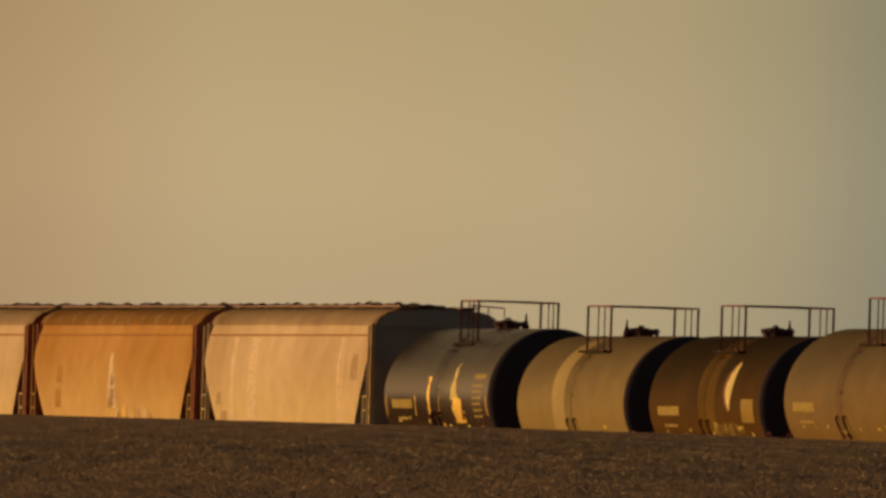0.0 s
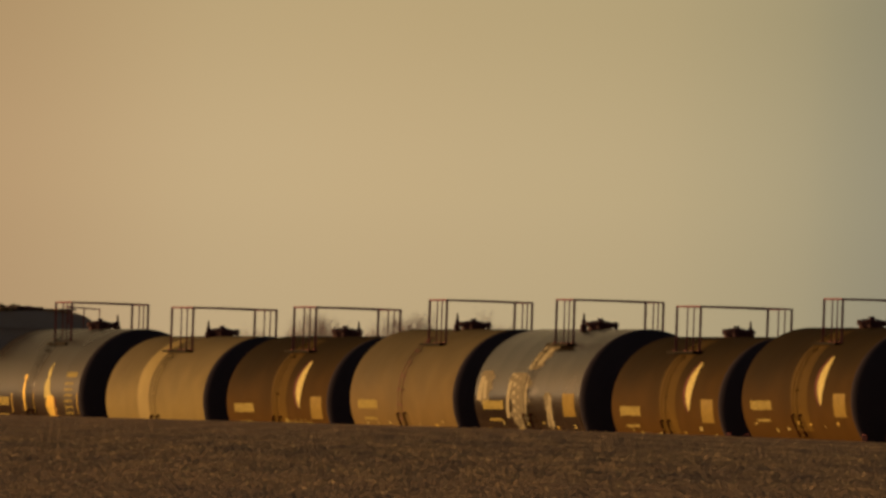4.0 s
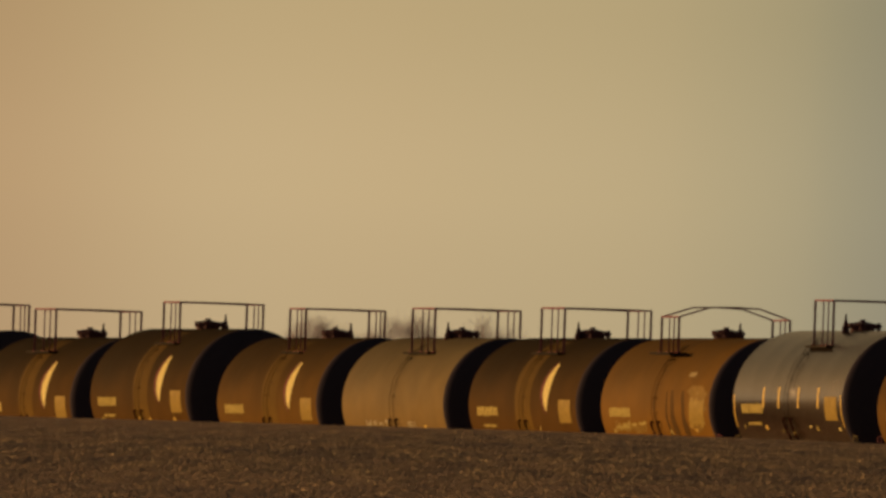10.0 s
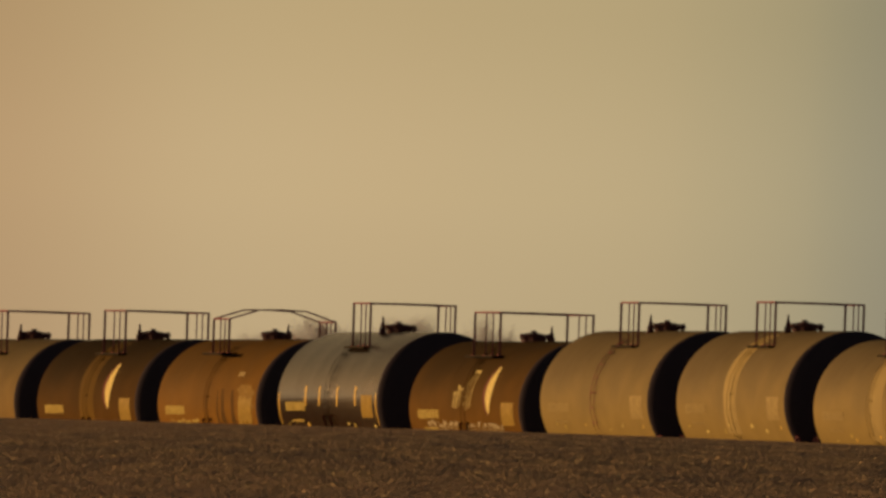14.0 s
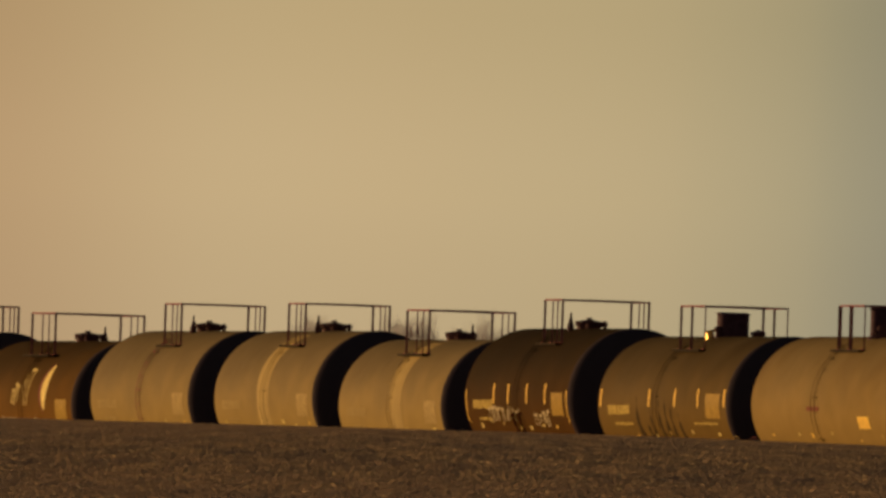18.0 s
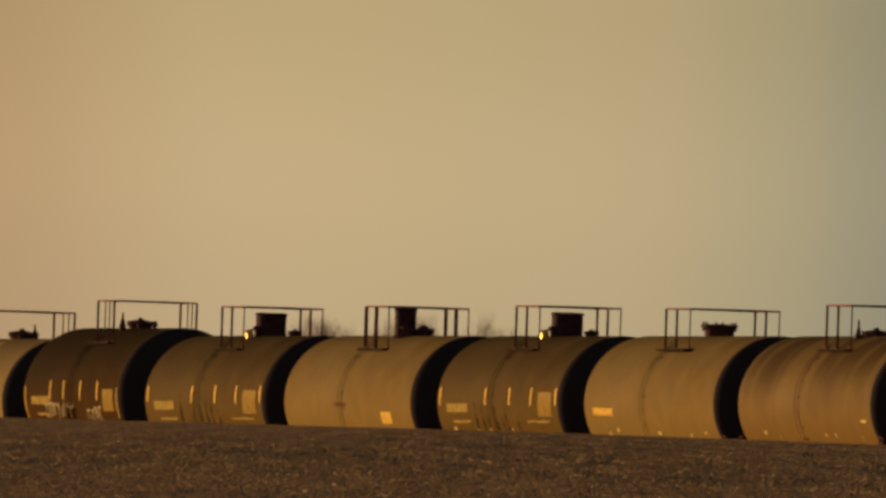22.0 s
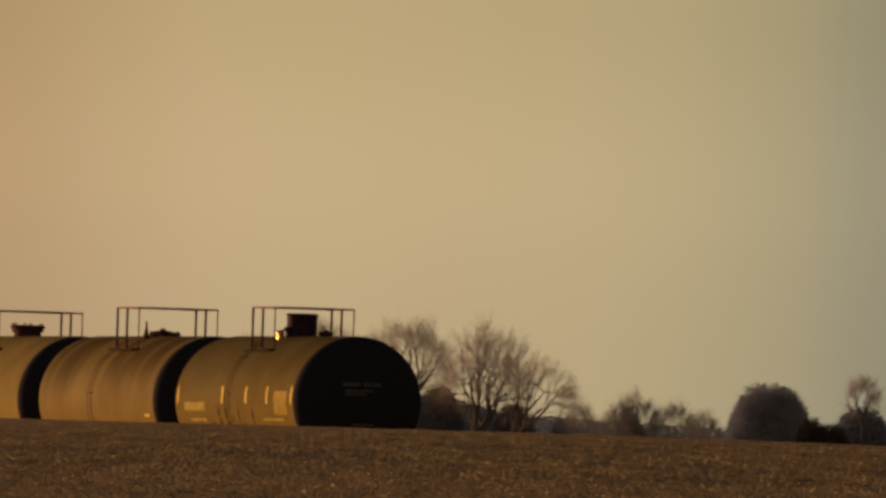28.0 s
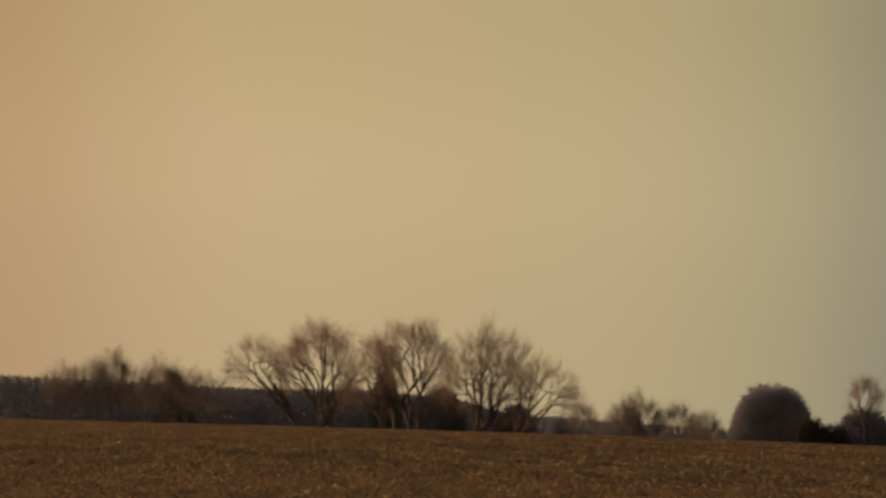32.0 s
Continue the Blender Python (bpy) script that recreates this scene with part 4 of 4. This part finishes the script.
def hopper_car(front, rear, body, label, seed, end=None):
    length = rear - front
    half = length / 2
    car = tagged(new("hopper_car"), label, "hopper car", "covered hopper cars of the train")
    side = HOPPER_SIDE
    bm = bmesh.new()
    for sgn in (-1, 1):
        last = None
        cols = 14
        for w, z, inn in side:
            row = [bm.verts.new((-(half - inn) + 2 * (half - inn) * i / cols, sgn * w, z)) for i in range(cols + 1)]
            if last:
                for a, b, c, d in zip(last, last[1:], row[1:], row):
                    bm.faces.new((a, b, c, d) if sgn < 0 else (d, c, b, a))
            last = row
    part("side_sheet", bm, body, car)
    for e in (-1, 1):
        bm = bmesh.new()
        last = None
        for w, z, inn in side:
            row = [bm.verts.new((e * (half - inn - 0.02), -w + 0.005, z)), bm.verts.new((e * (half - inn - 0.02), w - 0.005, z))]
            if last:
                bm.faces.new((last[0], last[1], row[1], row[0]))
            last = row
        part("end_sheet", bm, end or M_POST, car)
    roof = [(1.48, 4.27), (1.45, 4.36), (1.37, 4.47), (1.22, 4.57), (0.97, 4.65), (0.5, 4.69), (0, 4.70)]
    roof = [(-w, z) for w, z in roof] + [(w, z) for w, z in roof[-2::-1]]
    bm = bmesh.new()
    last = None
    for w, z in roof:
        row = [bm.verts.new((x, w, z)) for x in (-half - 0.1, half + 0.1)]
        if last:
            bm.faces.new((last[0], last[1], row[1], row[0]))
        last = row
    bmesh.ops.solidify(bm, geom=bm.faces[:], thickness=0.03)
    part("roof", bm, body, car)
    for e in (-1, 1):
        bm = bmesh.new()
        ring = [(w * 0.985, z - 0.02) for w, z in roof]
        inner, outer = [[bm.verts.new((e * (half + d), w, z)) for w, z in ring] for d in (0.0, 0.085)]
        bm.faces.new(outer)
        for a, b, c, d in zip(inner, inner[1:], outer[1:], outer):
            bm.faces.new((a, b, c, d))
        bmesh.ops.recalc_face_normals(bm, faces=bm.faces)
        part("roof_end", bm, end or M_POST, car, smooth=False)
        bm = bmesh.new()
        x = e * (half + 0.3)
        tube(bm, [(x, 0.75, 4.4), (x, 0.75, 4.80), (x, 1.5, 4.76), (x, 1.5, 4.2)], 0.02, 5)
        tube(bm, [(x, 1.12, 4.3), (x, 1.12, 4.78)], 0.016, 5)
        tube(bm, [(x - e * 0.45, 0.75, 4.80), (x, 0.75, 4.80)], 0.016, 5)
        tube(bm, [(x - e * 0.45, 1.3, 4.3), (x, 1.5, 4.3)], 0.016, 5)
        part("roof_handhold", bm, M_STEEL, car)
    # a darker brown strip draws the thin line along the eave
    bm = bmesh.new()
    box(bm, -half, half, -1.545, -1.49, 4.02, 4.055)
    part("eave_strip", bm, M_SEAM, car)
    # running boards, their stakes and hatches
    for y in (-0.72, 0.72):
        bm = bmesh.new()
        box(bm, -half - 0.25, half + 0.25, y - 0.22, y + 0.22, 4.715, 4.75)
        part("running_board", bm, M_BOARD, car)
        n = 12
        for i in range(n):
            x = -half + 0.4 + (length - 0.8) * i / (n - 1)
            bm = bmesh.new()
            box(bm, x - 0.02, x + 0.02, y - 0.2, y + 0.2, 4.60, 4.715)
            e, last = math.copysign(1.0, y), None
            for dx, w, z in ((0.0, 0.95, 4.70), (0.03, 0.99, 4.675), (0.07, 1.235, 4.59), (0.11, 1.385, 4.49), (0.15, 1.468, 4.375), (0.18, 1.496, 4.30)):
                row = [bm.verts.new((x + dx - 0.05, e * w, z)), bm.verts.new((x + dx + 0.05, e * w, z))]
                if last:
                    bm.faces.new((last[0], last[1], row[1], row[0]))
                last = row
            part("bracket", bm, M_HOPWHITE, car)
    rng = random.Random(seed)
    for i in range(7):
        x = -half + 1.6 + (length - 3.2) * i / 6
        bm = bmesh.new()
        lid = rng.uniform(4.775, 4.82)
        box(bm, x - 0.75, x + 0.75, -0.33, 0.33, 4.60, lid)
        bmesh.ops.bevel(bm, geom=bm.edges[:], offset=0.03, segments=1)
        cover = part("hatch_cover", bm, M_FITTING, car)
        for q in range(3):
            bm = bmesh.new()
            dx, y = rng.uniform(-0.6, 0.6), rng.choice((-0.25, 0.0, 0.25))
            tube(bm, [(x + dx, y - 0.12, lid - 0.01), (x + dx, y, lid + rng.uniform(0.0, 0.045)), (x + dx, y + 0.12, lid - 0.01)], 0.025, 5)
            part("latch", bm, rng.choice((M_STEEL, M_FITTING, M_FADED)), cover)
    for e in (-1, 1):
        for y in (-1.52, 1.52):
            bm = bmesh.new()
            wide = 0.05 if end else 0.12
            box(bm, e * half + 0.02 - wide, e * half + 0.02 + wide, y - 0.05, y + 0.05, 1.0, 4.3)
            part("corner_post", bm, body if end else M_POST, car)
            bm = bmesh.new()
            for dx in (-0.36, 0.1):
                tube(bm, [(e * (half + dx), y * 1.07, 1.1), (e * (half + dx), y * 1.07, 4.25 if dx > 0 else 2.65)], 0.03, 5)
            for i in range(9):
                z = 1.3 + i * 0.33
                if z > 2.7:
                    continue
                tube(bm, [(e * (half - 0.36), y * 1.07, z), (e * (half + 0.1), y * 1.07, z)], 0.022, 5)
            part("end_ladder", bm, body, car)
        bm = bmesh.new()
        box(bm, e * half - 1.6, e * half + 0.15, -1.4, 1.4, 0.95, 1.1)
        part("end_platform", bm, M_FRAME, car)
    for i in range(3):
        x = (i - 1) * (length - 5) / 3
        bm = bmesh.new()
        box(bm, x - 0.6, x + 0.6, -0.6, 0.6, 0.45, 1.45)
        part("outlet", bm, M_FRAME, car)
    bm = bmesh.new()
    box(bm, -half + 1.5, half - 1.5, -0.25, 0.25, 0.75, 1.45)
    part("centre_sill", bm, M_FRAME, car)
    bogies(car, half - 1.9)
    couplers(car, half - 0.3, half + 0.45)
    add(car, front, rear, 1.0)
    return car


def build_hoppers():
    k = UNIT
    hopper_car(-4281 * k, -3981 * k, M_HOPWHITE, "chalky white covered hopper car with curved sides", 1)
    hopper_car(-3962 * k, -3662 * k, M_HOPTAN, "rusty tan covered hopper car with curved sides", 2)
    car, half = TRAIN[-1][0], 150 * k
    rng = random.Random(5)
    strokes = [(-0.45, 2.35, 3.62, 1.0, -0.1, M_CHALKY, 0.3), (-0.3, 2.3, 3.1, 1.0, 0.0, M_CHALKY, 0.5), (-0.75, 2.1, 2.32, 1.2, 0.0, M_SPRAYTAN, 0.9), (-0.6, 2.3, 2.55, 0.8, 0.1, M_SPRAYTAN, 0.5), (0.3, 1.95, 2.3, 0.5, 0.2, M_HOPWHITE, 0.6)]
    strokes += [(0.5 + 0.19 * i, 1.75, rng.uniform(1.95, 2.38), rng.uniform(0.15, 0.5), rng.uniform(-0.3, 0.3), rng.choice((M_SPRAYTAN, M_YELLOW, M_HOPWHITE, M_GRIME, M_SEAM)), rng.uniform(0.3, 1.0)) for i in range(26)]
    strokes += [(-6.5 + 0.7 * i, 1.7, rng.uniform(1.82, 2.0), rng.uniform(0.4, 1.2), 0.0, M_GRIME, 0.5) for i in range(18)]
    for x, z0, z1, w, lean, paintwork, taper in strokes:
        hopper_patch(car, "spray_stroke", paintwork, x, x + w, z0, z1, lean, taper)
    for x, z0, z1 in ((-7.4, 2.3, 2.75), (-7.2, 2.9, 3.3)):
        hopper_patch(car, "grime_patch", M_RUSTY, x, x + 0.8, z0, z1, 0.1, 0.8, "dull brown grime patch")
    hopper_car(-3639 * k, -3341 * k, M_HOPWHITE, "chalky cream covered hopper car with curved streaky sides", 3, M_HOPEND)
    car = TRAIN[-1][0]
    for x, w in ((6.6, 0.35), (7.1, 0.2), (-4.6, 1.1), (-6.8, 0.5)):
        hopper_patch(car, "dust_band", M_CHALKY, x, x + w, 1.6, 3.98, 0.0, 0.9, "pale dusty band down the side")
    for x, w, z0, z1 in ((8.2, 0.9, 3.0, 3.6), (-8.6, 0.6, 2.4, 2.7), (-8.2, 0.9, 1.95, 2.25), (-6.9, 0.8, 1.8, 2.0)):
        hopper_patch(car, "grime_patch", M_GRIME, x, x + w, z0, z1, 0.1, 0.8, "dull brown grime patch")


build_hoppers()
build_tanks()
build_pressure_cars()


# ---- bare trees and scrub in the distance ----
def limb(verts, faces, a, b, r0, r1, sides):
    d = (b - a).normalized()
    u = d.orthogonal().normalized()
    w = d.cross(u)
    k = len(verts)
    for p, r in ((a, r0), (b, r1)):
        for i in range(sides):
            t = 2 * math.pi * i / sides
            verts.append(p + (u * math.cos(t) + w * math.sin(t)) * r)
    for i in range(sides):
        j = (i + 1) % sides
        faces.append((k + i, k + j, k + sides + j, k + sides + i))


def bough(rng, out, a, b, r0, r1, sides, sag=0.12, steps=3):
    """A bent branch from a to b, made of tapering lengths; gives its bends."""
    span = (b - a).length
    pts = [a]
    for i in range(1, steps):
        k = i / steps
        pts.append(a.lerp(b, k) + Vector((rng.gauss(0, sag), rng.gauss(0, sag), rng.gauss(0, sag * 0.5) + 0.12 * math.sin(k * math.pi))) * span * 0.5)
    pts.append(b)
    for i in range(steps):
        limb(out[0], out[1], pts[i], pts[i + 1], r0 + (r1 - r0) * i / steps, r0 + (r1 - r0) * (i + 1) / steps, sides)
    return pts


def bare_tree(name, x, y, base, fork, crown, size, label, seed, trunks=1, limbs=6, girth=0.2, twigs=9, ragged=0.35, thin=0.0047, arms=4, fine=None):
    """A leafless tree: trunks to their fork, limbs that fan out through a rounded crown, branches and a haze of twigs.
    base, fork and crown (centre) are (sideways, height) offsets from x; size: the crown's half width and half height."""
    rng = random.Random(seed)
    tree = tagged(new(name), label, "tree")
    wood, twig = ([], []), ([], [])
    centre, half = Vector((crown[0], 0, crown[1])), Vector((size[0], size[0] * 0.7, size[1]))

    def shell(p, share):
        """The place on the crown's ragged edge, or some share of the way to it, towards p."""
        p = p.normalized()
        edge = 1.0 + ragged * noise.noise(p * 2.3 + Vector((seed * 3.1, 0, 0)))
        return centre + Vector((p.x * half.x, p.y * half.y, p.z * half.z)) * edge * share

    def spread(p, k):
        return p.normalized() + Vector((rng.gauss(0, k), rng.gauss(0, k), rng.gauss(0, k)))

    forks = []
    for i in range(trunks):
        a = Vector((base[0] + 0.35 * i, 0.2 * i, 0))
        f = Vector((fork[0] + 0.5 * i, 0.15 * i, fork[1] + 0.3 * i))
        bough(rng, wood, a, f, girth, girth * 0.75, 7, 0.05)
        forks.append(f)
    for i in range(limbs):
        f = forks[i % trunks]
        turn = -1.65 + 3.3 * (i + rng.uniform(0.1, 0.9)) / limbs
        way = Vector((math.sin(turn), rng.gauss(0, 0.6), math.cos(turn)))
        main = bough(rng, wood, f, shell(way, rng.uniform(0.3, 0.5)), girth * rng.uniform(0.4, 0.65), girth * 0.22, 5, 0.14)
        for _ in range(arms):
            way2 = spread(way, 0.38)
            arm = bough(rng, wood, main[rng.choice((1, 2, 3, 3))], shell(way2, rng.uniform(0.55, 0.8)), girth * 0.2, girth * 0.07, 4, 0.14)
            for _ in range(5):
                way3 = spread(way2, 0.3)
                a = arm[rng.choice((1, 2, 3))]
                branch = bough(rng, twig, a, a.lerp(shell(way3, rng.uniform(0.85, 1.0)), rng.uniform(0.75, 1.0)), thin * 1.8, thin, 3, 0.14)
                for _ in range(twigs + 2):
                    c = branch[rng.choice((0, 1, 2, 3))].lerp(branch[rng.choice((1, 2, 3))], rng.random())
                    d = (c - f).normalized() * 0.9 + Vector((rng.gauss(0, 0.4), rng.gauss(0, 0.4), rng.gauss(0.25, 0.35)))
                    e = c + d.normalized() * rng.uniform(0.25, 0.7) * (0.4 + 0.25 * half.z)
                    limb(twig[0], twig[1], c, e, thin, thin * 0.6, 3)
                    limb(twig[0], twig[1], c.lerp(e, 0.4), c.lerp(e, 0.4) + spread(d, 0.5) * rng.uniform(0.15, 0.4), thin * 0.8, thin * 0.5, 3)
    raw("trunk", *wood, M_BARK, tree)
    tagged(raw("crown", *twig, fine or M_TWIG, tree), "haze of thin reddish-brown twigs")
    tree.matrix_world = pose(x, y, -3.6)
    return tree


def build_trees():
    lab = "large bare cottonwood with forking limbs and fine twigs"
    bare_tree("bare_tree", -8.4, 3000, (0.2, 0), (-0.2, 5.2), (-2.7, 8.0), (2.3, 2.6), "bare tree leaning far over the scrub", 5, limbs=6, girth=0.15, twigs=6)
    bare_tree("bare_tree", -7.0, 3010, (0, 0), (-0.1, 4.9), (-0.15, 7.6), (3.3, 4.2), lab, 6, 2, 8, 0.2, 9, arms=6)
    bare_tree("bare_tree", -3.4, 3015, (0, 0), (0.2, 5.0), (-0.6, 7.6), (2.5, 3.6), "dark crooked bare tree bent towards its neighbour", 12, 2, 6, 0.2, 8, arms=6)
    bare_tree("bare_tree", -1.6, 3020, (0, 0), (-0.2, 5.2), (-0.2, 7.9), (2.8, 4.2), lab, 7, 2, 7, 0.19, 9, arms=6)
    bare_tree("bare_tree", 2.1, 3000, (0, 0), (0.1, 4.8), (0.7, 7.4), (3.3, 4.25), lab, 8, 2, 9, 0.2, 8, arms=6)
    bare_tree("bare_tree", 4.3, 2990, (0, 0), (0.3, 4.9), (1.3, 6.7), (3.2, 3.1), "bare tree leaning outwards over the scrub", 9, 2, 7, 0.16, 7, arms=5)
    bare_tree("bare_tree", 24.7, 2900, (0, 0), (0.0, 6.2), (0.0, 7.3), (1.15, 2.0), "slim bare tree among dark scrub", 10, 1, 6, 0.1, 4, thin=0.0042)
    for i, (x, top, w, h, k) in enumerate(((-19.5, 9.2, 0.95, 2.4, 8), (-20.8, 8.6, 1.3, 2.2, 7), (-22.3, 8.4, 1.2, 2.0, 6), (-18.2, 8.5, 1.2, 2.0, 6), (-16.7, 8.9, 1.3, 2.4, 8), (-15.8, 8.5, 1.4, 2.2, 7), (-14.2, 8.4, 1.5, 2.2, 6),
                                               (11.9, 7.8, 1.1, 2.2, 9), (10.9, 7.0, 1.3, 1.9, 9), (14.2, 7.4, 0.9, 1.9, 3), (15.8, 6.7, 0.9, 1.6, 3), (8.6, 6.9, 0.9, 1.6, 3))):
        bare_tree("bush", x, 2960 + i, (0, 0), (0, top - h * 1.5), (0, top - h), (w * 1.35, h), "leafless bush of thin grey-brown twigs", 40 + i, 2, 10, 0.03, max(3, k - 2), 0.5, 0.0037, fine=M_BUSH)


def clumps(rng, n, place, size, verts, faces, slim=0.13):
    """Ragged tufts: short spikes that fan upwards from scattered points."""
    for _ in range(n):
        p = place(rng)
        for _ in range(5):
            d = Vector((rng.gauss(0, 0.7), rng.gauss(0, 0.7), rng.uniform(0.1, 1.0))) * size * rng.uniform(0.5, 1.2)
            side = d.orthogonal().normalized() * size * slim
            k = len(verts)
            verts += [p - side, p + side, p + d.cross(side).normalized() * size * slim, p + d]
            faces += [(k, k + 1, k + 3), (k + 1, k + 2, k + 3), (k + 2, k, k + 3)]


def thicket(name, x, y, z, width, height, n, size, mat, label, seed, power=2.0, category="bush", slim=0.13, skirt=0.0):
    """A dense bush under a rounded outline; skirt: the share of its height at which its sides begin to round."""
    rng = random.Random(seed)

    def place(q):
        a = q.uniform(-1, 1)
        t = height * (skirt + (1 - skirt) * (1 - abs(a) ** power)) * q.uniform(0.93, 1.02)
        return Vector((a * width / 2, q.uniform(-1, 1) * width * 0.4, t * (q.uniform(0.45, 1.0) if q.random() < 0.85 else q.random()) ** 0.8))
    verts, faces = [], []
    clumps(rng, n, place, size, verts, faces, slim)
    ob = raw(name, verts, faces, mat)
    ob.matrix_world = pose(x, y, z)
    return tagged(ob, label, category)


def belt(name, x0, x1, y, z, tops, n, size, mat, label, seed):
    """A far wooded strip whose top follows a line of heights."""
    rng = random.Random(seed)

    def place(q):
        a = q.random()
        i = min(len(tops) - 2, int(a * (len(tops) - 1)))
        k = a * (len(tops) - 1) - i
        t = tops[i] * (1 - k) + tops[i + 1] * k
        return Vector((x0 + (x1 - x0) * a, q.uniform(-15, 15), t * (1 - (0.55 if q.random() < 0.85 else 0.95) * q.random() ** 1.15)))
    verts, faces = [], []
    clumps(rng, n, place, size, verts, faces)
    ob = raw(name, verts, faces, mat)
    ob.matrix_world = pose(0, y, z)
    return tagged(ob, label, "woods", kind="stuff")


def build_scrub():
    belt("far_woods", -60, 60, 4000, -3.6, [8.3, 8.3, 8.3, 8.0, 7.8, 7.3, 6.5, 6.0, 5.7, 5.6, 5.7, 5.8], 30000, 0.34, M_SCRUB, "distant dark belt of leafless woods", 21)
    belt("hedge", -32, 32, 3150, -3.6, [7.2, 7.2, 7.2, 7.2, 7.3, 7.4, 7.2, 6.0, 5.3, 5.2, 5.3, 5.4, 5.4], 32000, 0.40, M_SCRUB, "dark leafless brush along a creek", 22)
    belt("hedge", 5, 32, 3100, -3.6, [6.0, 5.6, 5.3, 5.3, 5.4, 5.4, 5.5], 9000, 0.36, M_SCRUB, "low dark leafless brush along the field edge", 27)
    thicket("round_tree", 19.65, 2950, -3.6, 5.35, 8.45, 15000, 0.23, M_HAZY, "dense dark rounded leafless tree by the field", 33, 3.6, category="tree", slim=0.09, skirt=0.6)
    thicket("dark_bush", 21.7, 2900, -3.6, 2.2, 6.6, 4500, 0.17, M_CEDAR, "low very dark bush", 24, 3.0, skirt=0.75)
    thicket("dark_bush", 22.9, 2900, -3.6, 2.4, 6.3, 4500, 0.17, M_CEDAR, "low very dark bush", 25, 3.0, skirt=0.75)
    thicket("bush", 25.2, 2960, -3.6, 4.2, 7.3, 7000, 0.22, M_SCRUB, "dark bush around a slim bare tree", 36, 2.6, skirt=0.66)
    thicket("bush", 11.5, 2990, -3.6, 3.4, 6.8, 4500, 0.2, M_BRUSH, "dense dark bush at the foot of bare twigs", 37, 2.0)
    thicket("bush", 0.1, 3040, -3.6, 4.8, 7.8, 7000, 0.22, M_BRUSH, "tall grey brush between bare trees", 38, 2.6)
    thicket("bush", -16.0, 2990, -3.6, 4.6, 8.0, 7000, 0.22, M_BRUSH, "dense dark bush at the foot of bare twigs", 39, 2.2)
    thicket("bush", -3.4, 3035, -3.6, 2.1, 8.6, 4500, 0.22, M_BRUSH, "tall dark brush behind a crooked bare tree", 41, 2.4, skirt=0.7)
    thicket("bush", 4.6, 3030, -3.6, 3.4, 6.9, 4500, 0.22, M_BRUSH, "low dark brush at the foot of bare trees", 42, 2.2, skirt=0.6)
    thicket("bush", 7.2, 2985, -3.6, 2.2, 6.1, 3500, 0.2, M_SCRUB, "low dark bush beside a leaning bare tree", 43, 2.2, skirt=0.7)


build_trees()
build_scrub()


def motions():
    """The train draws away to the left; every car keeps its place in it."""
    for car, place in TRAIN:
        walk(car, [(t, line_pose(place - gone)) for t, gone in GONE])


motions()
